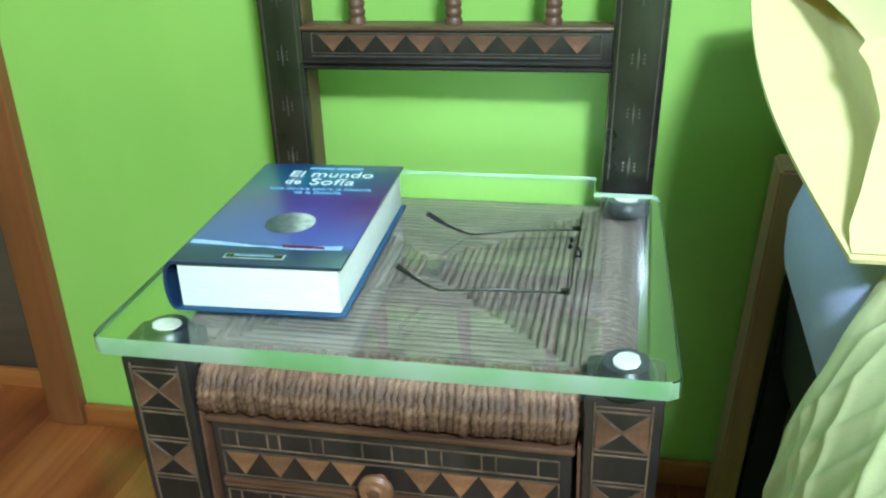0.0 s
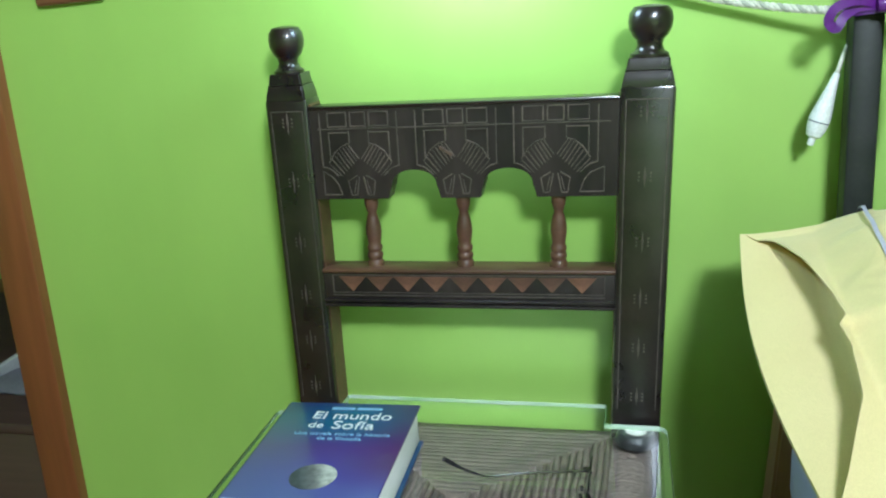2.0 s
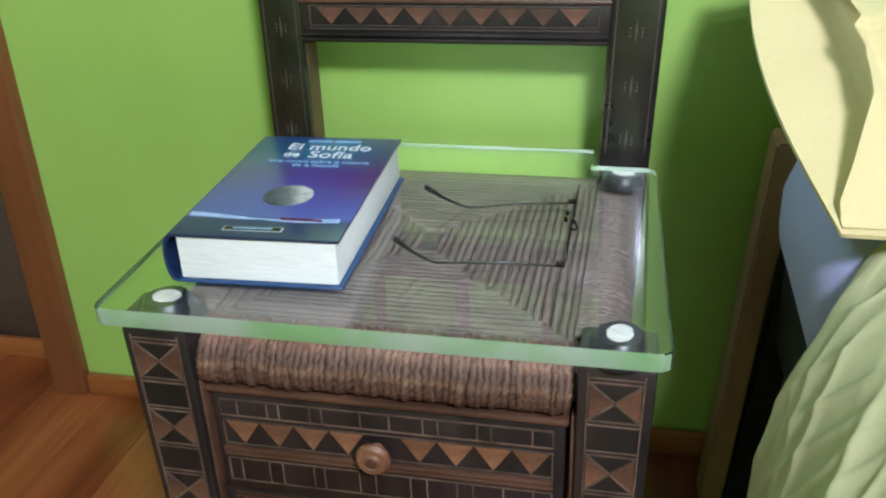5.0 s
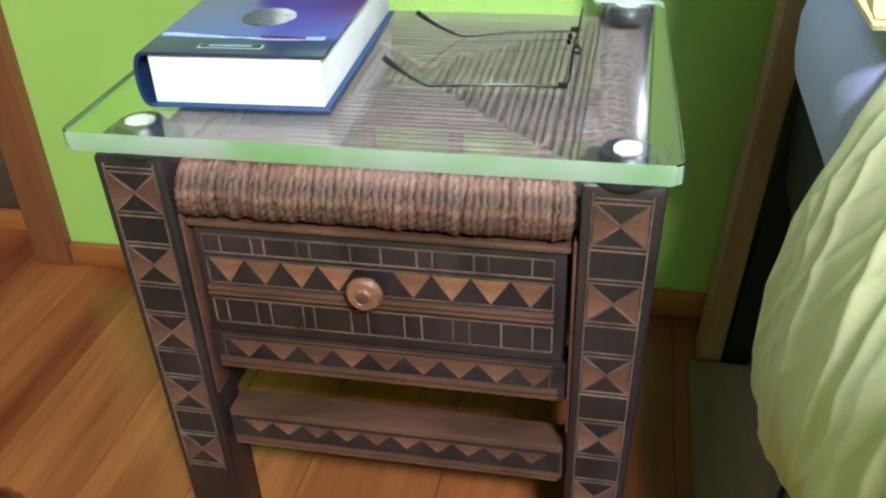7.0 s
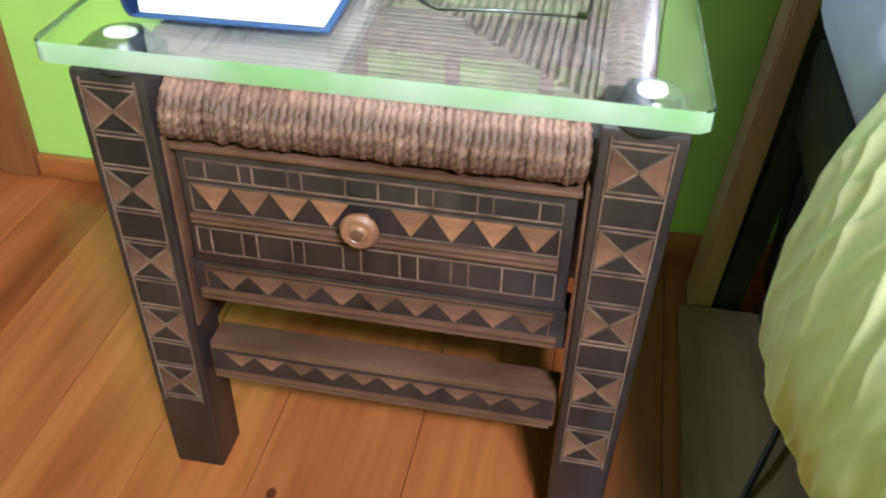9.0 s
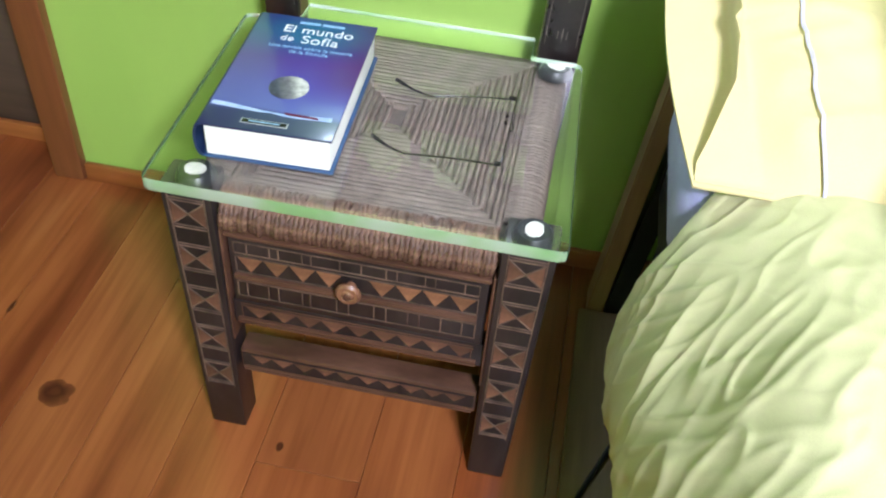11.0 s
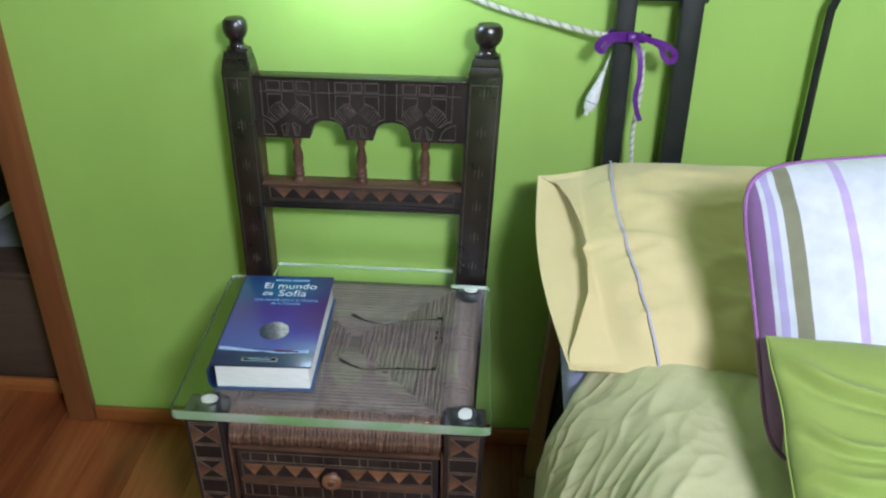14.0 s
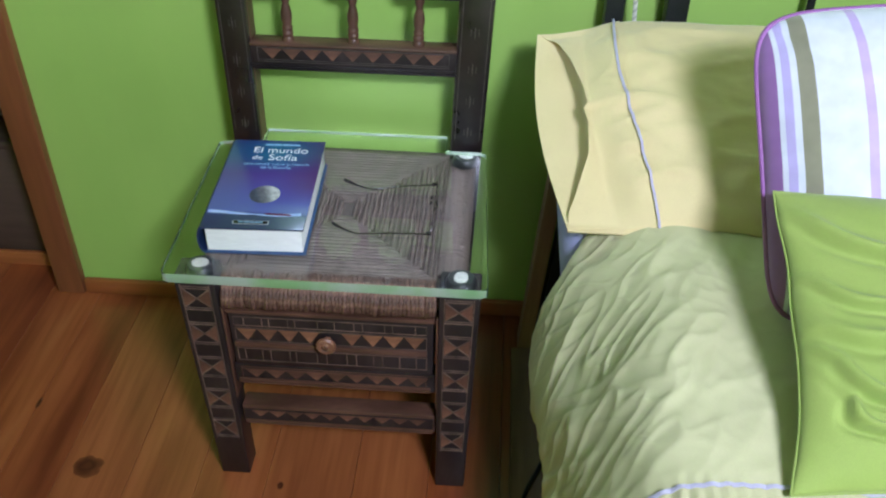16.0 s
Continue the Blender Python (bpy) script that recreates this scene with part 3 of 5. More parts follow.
TRI3 = shared("triangle_inlay", tri_mesh("t", 0.029, 0.0135, 0.003), M_TANRED)
for i in range(10):
    part("triangle_inlay", TRI3, None, stretcher, at=(-0.131 + i * 0.0292, ST0 - 0.0022, 0.1470))
for z in (0.1245, 0.1300):
    part("bead", new_box(-0.157, 0.156, ST0 - 0.003, ST0 + 0.003, z - 0.0015, z + 0.0015), M_BROWN, stretcher)
for side in (-1, 1):
    x0, x1 = sorted((side * 0.172, side * 0.200))
    part("side_apron", new_box(x0, x1, FY + 0.048, 0.167, 0.262, 0.378, 0.003), M_DARK, chair)
    part("side_stretcher", new_box(x0, x1, FY + 0.048, 0.167, 0.150, 0.190, 0.003), M_DARK, chair)
part("back_apron", new_box(-0.164, 0.164, 0.176, 0.200, 0.300, 0.378, 0.003), M_DARK, chair)

# back stiles with turned finials
BY = 0.168
BACK_IN, BACK_OUT = 0.168, 0.2175


def stile_mark(bm, x, z):
    prism(bm, [(x - 0.0012, z), (x, z - 0.013), (x + 0.0012, z), (x, z + 0.013)], BY - 0.0008, BY + 0.002)
    for k in (-1, 1):
        for j in (-1, 0, 1):
            box(bm, x + k * 0.0052 - 0.0009, x + k * 0.0052 + 0.0009, BY - 0.0006, BY + 0.002, z + j * 0.0042 - 0.0010, z + j * 0.0042 + 0.0010)


for side in (-1, 1):
    a, b = sorted((side * BACK_IN, side * BACK_OUT))
    cx = (a + b) / 2
    st = part("back_stile", new_box(a, b, BY, BY + 0.044, 0.0, 0.842, 0.004), M_BLACKW, chair, "black carved back post with turned ball finial")
    ln = Lines()
    for k in (-1, 1):
        ln.add((cx + k * 0.0185, 0.47), (cx + k * 0.0185, 0.828), 0.0012, BY - 0.0006, BY + 0.002)
    ln.add((cx - 0.0185, 0.828), (cx + 0.0185, 0.828), 0.0012, BY - 0.0006, BY + 0.002)
    ln.build(st, M_CARVE)
    for z in (0.815, 0.745, 0.672, 0.606, 0.547, 0.486):
        mk = bmesh.new()
        stile_mark(mk, cx, z)
        part("carved_mark", mk, M_CARVE, st)
    prof = [(0.0160, 0.868), (0.0172, 0.8705), (0.0168, 0.8735), (0.0125, 0.8765), (0.0108, 0.8820), (0.0118, 0.8875),
            (0.0155, 0.8915), (0.0187, 0.899), (0.0196, 0.907), (0.0184, 0.9155), (0.0145, 0.9212), (0.0060, 0.923), (0.0, 0.923)]
    part("finial", lathe([(0.0, 0.866), (0.0158, 0.866)] + prof, Matrix.Translation((cx, BY + 0.022, 0)), 28), M_BLACKW, st)
    sh = bmesh.new()
    ring0 = [(-0.0235, -0.022), (0.0235, -0.022), (0.0235, 0.022), (-0.0235, 0.022)]
    lv = []
    for z, f in ((0.8405, 0.985), (0.8460, 0.965), (0.8570, 0.86), (0.8580, 0.83), (0.8685, 0.77), (0.8700, 0.74)):
        lv.append([sh.verts.new((cx + x * f, BY + 0.022 + y * f, z)) for x, y in ring0])
    for p, q in zip(lv, lv[1:]):
        for i in range(4):
            sh.faces.new((p[i], p[(i + 1) % 4], q[(i + 1) % 4], q[i]))
    sh.faces.new(lv[0])
    sh.faces.new(lv[-1])
    bmesh.ops.bevel(sh, geom=[e for e in sh.edges if abs(e.verts[0].co.z - e.verts[1].co.z) > 0.004], offset=0.0022, segments=2, affect="EDGES")
    part("shoulder", sh, M_BLACKW, st, angle=25)
    # brown inner face of the post
    xi = side * (BACK_IN - 0.0010)
    part("inner_face", new_box(*sorted((xi, xi + side * 0.0014)), BY + 0.006, BY + 0.040, 0.44, 0.835), M_BROWN, st)

# rail, spindles and carved top board
rail = part("back_rail", new_box(-0.1690, 0.1690, BY + 0.001, BY + 0.030, 0.590, 0.6350, 0.0025), M_DARK, chair, "dark back rail with a row of tan triangles")
part("rail_cap", new_box(-0.1690, 0.1690, BY - 0.003, BY + 0.033, 0.6345, 0.6395, 0.002), M_BROWN, rail)
TRI4 = shared("triangle_inlay", tri_mesh("t", 0.0335, 0.0185, 0.003), M_TANRED)
for i in range(9):
    part("triangle_inlay", TRI4, None, rail, at=(-0.133 + i * 0.0332, BY - 0.0004, 0.6205))
for z in (0.5942, 0.6000):
    part("rail_bead", new_box(-0.1690, 0.1690, BY - 0.003, BY + 0.003, z - 0.0019, z + 0.0019, r=0.0008, seg=1), M_DARK, rail)
rl = inlay_frame(-0.157, 0.157, 0.6095, 0.6315, BY, 0.0010)
rl.add((-0.158, 0.6060), (0.158, 0.6060), 0.0012, BY, BY + 0.003)
rl.build(rail, M_CARVE)
sp = [(0.0, 0.645), (0.0095, 0.645), (0.0098, 0.652), (0.0078, 0.6545), (0.0092, 0.6575), (0.0092, 0.6605), (0.0076, 0.663), (0.0090, 0.666), (0.0088, 0.669),
      (0.0072, 0.6715), (0.0080, 0.676), (0.0092, 0.684), (0.0088, 0.692), (0.0068, 0.701), (0.0052, 0.706), (0.0062, 0.709), (0.0080, 0.715), (0.0082, 0.722), (0.0070, 0.728), (0.0, 0.728)]
for x in (-0.108, -0.001, 0.105):
    part("spindle", lathe([(r_, 0.728 - (0.728 - z_) * 1.10) for r_, z_ in sp], Matrix.Translation((x, BY + 0.017, 0)), 18), M_BROWN, chair, "turned brown wooden spindle")

outline = [(-0.1690, 0.8285), (-0.1690, 0.7235), (-0.083, 0.7235)]


def arch(x0, x1, z0, z1):
    pts = [(x0, z0 + 0.0), (x0 + 0.003, z0 + 0.012)]
    c, r = (x0 + x1) / 2, (x1 - x0) / 2 - 0.004
    for k in range(13):
        a = math.pi * (1 - k / 12)
        pts.append((c + r * math.cos(a), z0 + 0.013 + (z1 - z0 - 0.013) * math.sin(a) ** 0.8))
    return pts + [(x1 - 0.003, z0 + 0.012), (x1, z0)]


outline += arch(-0.083, -0.023, 0.7235, 0.757)[1:] + arch(0.021, 0.083, 0.7235, 0.757) + [(0.1690, 0.7235), (0.1690, 0.8285)]
splat = part("top_board", prism(bmesh.new(), outline[::-1], BY + 0.004, BY + 0.027), M_DARK, chair, "dark arched top board carved with three fans")
part("top_edge", new_box(-0.1690, 0.1690, BY + 0.002, BY + 0.029, 0.8285, 0.8325, 0.0018), M_BLACKW, splat)
cy0, cy1 = BY + 0.0028, BY + 0.006
for fx in (-0.113, -0.004, 0.103):
    cv = Lines()
    for k in (-1, 1):
        for i in range(8):
            s = i / 7
            p = (fx + k * (0.0125 + 0.0235 * s), 0.7870 - 0.005 * s - 0.0165 * s * s)
            q = (fx + k * (0.0015 + 0.0210 * s), 0.7710 - 0.0200 * s)
            cv.add(p, q, 0.0012, cy0 + 0.0001 * i, cy1)
        arc_ = [(0.0115, 0.7890), (0.0200, 0.7862), (0.0285, 0.7795), (0.0362, 0.7670)]
        hook = [(0.0445, 0.7625), (0.0370, 0.7605), (0.0310, 0.7560), (0.0265, 0.7510)]
        leaf = [(0.0050, 0.7515), (0.0155, 0.7450), (0.0130, 0.7285), (0.0065, 0.7285), (0.0025, 0.7500)]
        for line_ in (arc_, hook, leaf):
            for a_, b_ in zip(line_, line_[1:]):
                cv.add((fx + k * a_[0], a_[1]), (fx + k * b_[0], b_[1]), 0.0012, cy0 - 0.0002, cy1)
        cv.add((fx + k * 0.0060, 0.7460), (fx + k * 0.0095, 0.7310), 0.0009, cy0, cy1)
        for p, q in (((0.0112, 0.789), (0.0112, 0.8035)), ((0.0112, 0.8015), (0.0345, 0.8015)), ((0.0345, 0.770), (0.0345, 0.8015)), ((0.0440, 0.762), (0.0440, 0.8245)),
                     ((0.0130, 0.8085), (0.0345, 0.8085)), ((0.0130, 0.8245), (0.0345, 0.8245)), ((0.0130, 0.8085), (0.0130, 0.8245)), ((0.0345, 0.8085), (0.0345, 0.8245))):
            cv.add((fx + k * p[0], p[1]), (fx + k * q[0], q[1]), 0.0012, cy0, cy1)
    for p, q in (((-0.0085, 0.8085), (0.0085, 0.8085)), ((-0.0085, 0.8245), (0.0085, 0.8245)), ((-0.0085, 0.8085), (-0.0085, 0.8245)), ((0.0085, 0.8085), (0.0085, 0.8245))):
        cv.add((fx + p[0], p[1]), (fx + q[0], q[1]), 0.0012, cy0 - 0.0002, cy1)
    cv.build(splat, M_CARVE)
cc = Lines()
for k, xa, xb in ((-1, -0.1575, -0.137), (1, 0.1540, 0.129)):
    cc.add((xa, 0.729), (xb, 0.729), 0.0012, cy0, cy1)
    cc.add((xa, 0.729), (xa, 0.757), 0.0012, cy0, cy1)
    bow_ = [(xb, 0.7295), (xb + k * 0.004, 0.742), (xb + k * 0.010, 0.750), (xa - k * 0.001, 0.7565)]
    for a_, b_ in zip(bow_, bow_[1:]):
        cc.add(a_, b_, 0.0011, cy0 - 0.0002, cy1)
cc.add((-0.160, 0.8058), (0.160, 0.8058), 0.0014, cy0 + 0.0003, cy1)
cc.build(splat, M_CARVE)
nick = strip(bmesh.new(), (-0.022, 0.782), (-0.008, 0.773), 0.0032, cy0 - 0.001, cy1)
part("worn_nick", nick, M_LINE, splat, "pale chipped nick in the carving")

# the old back stands slightly racked to one side and splays upwards
def splay(x, z):
    return x * (0.966 + 0.0931 * z) - 0.0155 + 0.0219 * z - 0.006 * (1 - sstep(0.168, 0.2175, x))


for ob in chair.children_recursive:
    if ob.data and min(v.co.y for v in ob.data.vertices) + ob.location.y > 0.155:
        if ob.location.length > 0:
            ob.location.x = splay(ob.location.x, ob.location.z)
        else:
            for v in ob.data.vertices:
                v.co.x = splay(v.co.x, v.co.z)

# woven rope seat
# solid core, coloured dark to stand in for the shade between strands
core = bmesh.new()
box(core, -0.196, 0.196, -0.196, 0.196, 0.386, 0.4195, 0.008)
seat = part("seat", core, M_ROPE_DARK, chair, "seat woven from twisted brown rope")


def strand(pts, r, n, turns, phase=0.0):
    """A two-ply twisted cord along pts."""
    bm = bmesh.new()
    ps = curve_points(pts, n)
    rings = []
    for k, p in enumerate(ps):
        t = (ps[min(k + 1, n - 1)] - ps[max(k - 1, 0)]).normalized()
        a = t.cross(Vector((0.3, 0.7, 0.2)))
        a.normalize()
        b = t.cross(a)
        tw = phase + 2 * math.pi * turns * k / n
        ring = []
        for i in range(8):
            th = 2 * math.pi * i / 8
            q = r * (0.76 + 0.36 * abs(math.cos(th - tw)))
            ring.append(bm.verts.new(p + (a * math.cos(th) + b * math.sin(th)) * q))
        rings.append(ring)
    for u, v in zip(rings, rings[1:]):
        for i in range(8):
            bm.faces.new((u[i], u[(i + 1) % 8], v[(i + 1) % 8], v[i]))
    bm.faces.new(rings[0][::-1])
    bm.faces.new(rings[-1])
    return bm


random.seed(11)
fronts = []
for v in range(14):
    j = [random.uniform(-0.0013, 0.0013) for _ in range(8)]
    ps = [(j[0] * 2, -0.176, 0.4205), (j[1] * 2, -0.184, 0.4232 + j[2]), (0.001 + j[3], -0.197, 0.4218 + j[1]), (0.0015 + j[4], -0.2085, 0.414),
          (0.001 + j[5], -0.2115 + j[6], 0.402), (j[6], -0.2085, 0.391), (-0.001, -0.198, 0.384)]
    fronts.append(to_mesh("rope_strand", strand(ps, random.uniform(0.0039, 0.0048), 72, random.uniform(4.4, 6.2), random.uniform(0, 6.28)), M_ROPE, True, 80))
x = -0.158
while x < 0.159:
    ob = part("rope_strand", random.choice(fronts), None, seat, at=(x, random.uniform(-0.0015, 0.0015), random.uniform(-0.0013, 0.0013)))
    x += random.uniform(0.0050, 0.0060)
sides = []
for v in range(3):
    j = [random.uniform(-0.0007, 0.0007) for _ in range(8)]
    ps = [(0.160, j[0], 0.4225), (0.180, j[1], 0.4245 + j[2]), (0.196, j[3], 0.420), (0.2015, j[4], 0.405), (0.198, j[5], 0.388)]
    sides.append((to_mesh("rope_strand", strand(ps, 0.0036, 44, 3.5, v * 1.1), M_WOVEN, True, 80),
                  to_mesh("rope_strand", strand([(-a, b, c) for a, b, c in ps], 0.0036, 44, 3.5, v * 1.4), M_WOVEN, True, 80)))
y = -0.160
while y < 0.164:
    for s in (0, 1):
        part("rope_strand", random.choice(sides)[s], None, seat, at=(0, y, random.uniform(-0.0008, 0.0008)))
    y += random.uniform(0.0056, 0.0064)
# concentric cords of the middle, in four triangles
hx, hy, yc = 0.156, 0.171, -0.001
k = 0
d = 0.0
while d < 0.150:
    cord = bmesh.new()
    x1, y1 = hx - d, hy - d
    for (p, q) in (((x1, -y1), (x1, y1)), ((-x1, -y1), (-x1, y1)), ((-x1, y1), (x1, y1)), ((-x1, -y1), (x1, -y1))):
        cut = [random.uniform(-0.006, 0.005) for _ in range(2)]
        p, q = ((p[0], p[1] + cut[0]), (q[0], q[1] - cut[1])) if p[0] == q[0] else ((p[0] + cut[0], p[1]), (q[0] - cut[1], q[1]))
        n = max(6, int((abs(p[0] - q[0]) + abs(p[1] - q[1])) / 0.006))
        pts = []
        wob = random.uniform(0, 50)
        for i in range(n):
            f = i / (n - 1)
            xx, yy = p[0] + (q[0] - p[0]) * f, p[1] + (q[1] - p[1]) * f
            e = (0.0011 if p[0] == q[0] else 0.0004) * noise.noise((xx * 45 + wob, yy * 45, wob))
            pts.append(Vector((xx + (e if p[0] == q[0] else 0), yc + yy + (e if p[1] == q[1] else 0), 0.4203 + (0.0012 if p[0] == q[0] else 0.0005) * noise.noise((xx * 60, yy * 60, wob)) - (0 if p[0] == q[0] else 0.0012))))
        rr = random.uniform(0.0034, 0.0043) if p[0] == q[0] else random.uniform(0.0057, 0.0065)
        sweep(cord, pts, lambda s, n=n, rr=rr: rr * (1 + (0.12 if rr < 0.005 else 0.03) * math.sin(s * n * 1.5)), 6)
    part("woven_cord", cord, M_WOVEN, seat, angle=80)
    d += random.uniform(0.0066, 0.0090)
    k += 1

# rubber bumpers with felt dots on the four leg tops
pad0 = thing("rubber_bumper", (0, 0, 0), "black rubber bumper with an off-white felt dot under the glass", "bumper", "bumpers under the glass top")
part("bumper_body", lathe([(0.0, 0.0), (0.0235, 0.0), (0.0240, 0.0025), (0.0215, 0.009), (0.0185, 0.0128), (0.0, 0.0128)]), M_RUBBER, pad0)
ft = bmesh.new()
random.seed(5)
rim = [(0.0128 * (1 + 0.14 * noise.noise((math.cos(a) * 2, math.sin(a) * 2, 4.0))) * math.cos(a), 0.0105 * (1 + 0.2 * noise.noise((math.cos(a) * 2, math.sin(a) * 2, 9.0))) * math.sin(a)) for a in [2 * math.pi * i / 24 for i in range(24)]]
lo_ = [ft.verts.new((px, py, 0.0126)) for px, py in rim]
hi_ = [ft.verts.new((px, py, 0.0137)) for px, py in rim]
ft.faces.new(hi_)
for i in range(24):
    ft.faces.new((lo_[i], lo_[(i + 1) % 24], hi_[(i + 1) % 24], hi_[i]))
part("felt_dot", ft, M_FELT, pad0, "ragged off-white felt dot")
pad0.matrix_basis = pose(-0.188, -0.194, 0.437)
for px, py, rz in ((0.1965, -0.196, 80), (0.187, 0.135, 160)):
    copy_thing(pad0, pose(px, py, 0.437, 0, 0, rz))
copy_thing(pad0, pose(-0.190, 0.135, 0.437, 0, 0, 200))

# thick glass top, notched round the back posts
gx0, gx1, gy0, gyn, gyb = -0.2360, 0.2365, -0.234, 0.134, 0.184
nx0, nx1 = -0.170, 0.152


def corner(cx_, cy_, r, a0, a1, n=5):
    return [(cx_ + r * math.cos(radians(a0 + (a1 - a0) * i / n)), cy_ + r * math.sin(radians(a0 + (a1 - a0) * i / n))) for i in range(n + 1)]


r = 0.010
gpts = corner(gx0 + r, gy0 + r, r, 180, 270) + corner(gx1 - r, gy0 + r, r, 270, 360) + corner(gx1 - 0.025, gyn - r, r, 0, 90)
gpts += [(nx1, gyn)] + corner(nx1 - 0.003, gyb - 0.003, 0.003, 0, 90, 3) + corner(nx0 + 0.003, gyb - 0.003, 0.003, 90, 180, 3) + [(nx0, gyn)]
gpts += corner(gx0 + r - 0.009, gyn - r, r, 90, 180)
gb = bmesh.new()
va = [gb.verts.new((px, py, 0.4512)) for px, py in gpts]
vb = [gb.verts.new((px, py, 0.4672)) for px, py in gpts]
gb.faces.new(va[::-1])
gb.faces.new(vb)
for i in range(len(gpts)):
    j = (i + 1) % len(gpts)
    gb.faces.new((va[i], va[j], vb[j], vb[i]))
bmesh.ops.bevel(gb, geom=[e for e in gb.edges if abs(e.verts[0].co.z - e.verts[1].co.z) < 1e-5], offset=0.0009, segments=1, affect="EDGES")
glass = part("glass_top", gb, M_GLASS)
glass.data.materials.append(M_GLASS_EDGE)
glass.data.materials.append(M_GLASS_SIDE)
for f in glass.data.polygons:
    if abs(f.normal.z) < 0.5:
        f.material_index = 2 if abs(f.normal.x) > 0.8 else 1
tagged(glass, "thick clear glass top resting on rubber bumpers over the chair seat", "glass top")
glass.visible_shadow = False

# ---- the book ----
GZ = 0.4674
book = thing("hardback_book", (-0.115, -0.055, GZ), "thick blue and purple hardback book lying on the glass top", "book")
bm_ = pose(-0.1135, -0.0562, GZ, 0, 0, 2.2)
BW, BL, BT = 0.150, 0.246, 0.0465


def bookpart(name, bm, material, label="", parent=None, angle=40):
    me = to_mesh(name, bm, material, True, angle)
    ob = new(name, me)
    ob.parent = parent or book
    if parent is None:
        ob.matrix_parent_inverse = Matrix.Translation(book.location).inverted()
        ob.matrix_basis = bm_
    if label:
        ob["label"] = label
    return ob


def cover_material():
    m, nt, b = nodes_of("printed_book_jacket")
    tc = nt.nodes.new("ShaderNodeTexCoord")
    sep = nt.nodes.new("ShaderNodeSeparateXYZ")
    link(nt, tc.outputs["Object"], sep.inputs[0])
    n = noise_tex(nt, 14.0, 4)

    def rng(out, lo, hi):
        r_ = nt.nodes.new("ShaderNodeMapRange")
        r_.inputs[1].default_value, r_.inputs[2].default_value = lo, hi
        link(nt, out, r_.inputs[0])
        return r_.outputs[0]
    v = rng(sep.outputs[1], -BL / 2, BL / 2)
    u = rng(sep.outputs[0], -BW / 2, BW / 2)
    vn = nt.nodes.new("ShaderNodeMath")
    vn.operation = "MULTIPLY_ADD"
    link(nt, n, vn.inputs[0])
    vn.inputs[1].default_value = 0.06
    link(nt, v, vn.inputs[2])
    c = ramp(nt, vn.outputs[0], [(0.0, (0.020, 0.026, 0.085)), (0.165, (0.022, 0.030, 0.11)), (0.21, (0.085, 0.100, 0.36)), (0.40, (0.085, 0.075, 0.34)),
                                 (0.62, (0.088, 0.050, 0.27)), (0.78, (0.050, 0.075, 0.27)), (0.90, (0.030, 0.095, 0.28)), (1.0, (0.030, 0.06, 0.26))])
    teal = ramp(nt, u, [(0.12, (0, 0, 0)), (0.45, (1, 1, 1)), (0.7, (0.7, 0.7, 0.7)), (0.95, (0, 0, 0))])
    band_ = ramp(nt, v, [(0.66, (0, 0, 0)), (0.80, (1, 1, 1)), (0.94, (0.8, 0.8, 0.8)), (1.0, (0, 0, 0))])
    c = mix(nt, mix(nt, 1.0, teal, band_, "MULTIPLY"), c, (0.020, 0.165, 0.31))
    red = ramp(nt, u, [(0.62, (0, 0, 0)), (1.0, (0.6, 0.6, 0.6))])
    mid = ramp(nt, v, [(0.25, (0, 0, 0)), (0.45, (1, 1, 1)), (0.9, (0.8, 0.8, 0.8))])
    c = mix(nt, mix(nt, 1.0, red, mid, "MULTIPLY"), c, (0.085, 0.012, 0.060))
    link(nt, c, b.inputs["Base Color"])
    b.inputs["Roughness"].default_value = 0.28
    b.inputs["Coat Weight"].default_value = 0.6
    b.inputs["Coat Roughness"].default_value = 0.12
    bump(nt, b, noise_tex(nt, 30.0, 2), 0.08, 0.002)
    return m


def moon_material():
    m, nt, b = nodes_of("printed_moon")
    tc = nt.nodes.new("ShaderNodeTexCoord")
    g = nt.nodes.new("ShaderNodeVectorMath")
    g.operation = "DOT_PRODUCT"
    link(nt, tc.outputs["Object"], g.inputs[0])
    g.inputs[1].default_value = (32.0, 12.0, 0.0)
    ad = nt.nodes.new("ShaderNodeMath")
    ad.operation = "ADD"
    link(nt, g.outputs["Value"], ad.inputs[0])
    ad.inputs[1].default_value = 0.52
    c = ramp(nt, ad.outputs[0], [(0.05, (0.07, 0.075, 0.11)), (0.55, (0.20, 0.20, 0.22)), (0.95, (0.60, 0.60, 0.58))])
    sp_ = ramp(nt, noise_tex(nt, 130.0, 5), [(0.35, (0.65, 0.65, 0.66)), (0.65, (1.1, 1.1, 1.1))])
    link(nt, mix(nt, 1.0, c, sp_, "MULTIPLY"), b.inputs["Base Color"])
    b.inputs["Roughness"].default_value = 0.3
    return m


M_COVER, M_MOON = cover_material(), moon_material()
pages = bmesh.new()
box(pages, -BW / 2 + 0.005, BW / 2 - 0.004, -BL / 2 + 0.003, BL / 2 - 0.003, 0.003, BT - 0.003, 0.0015)
bookpart("page_block", pages, M_PAPER, "thick white page block")
front = bookpart("front_cover", new_box(-BW / 2, BW / 2, -BL / 2, BL / 2, BT - 0.003, BT, 0.0010), M_COVER, "glossy blue and purple printed jacket")
bookpart("back_cover", new_box(-BW / 2, BW / 2, -BL / 2, BL / 2, 0.0, 0.003, 0.0010), M_CLOTH_BOARD, "blue back board")
spine = bmesh.new()
arc = []
for i in range(13):
    a = math.pi * (i / 12)
    arc.append((-BW / 2 - 0.0075 * math.sin(a), 0.0008 + (BT - 0.0016) * (1 - math.cos(a)) / 2))
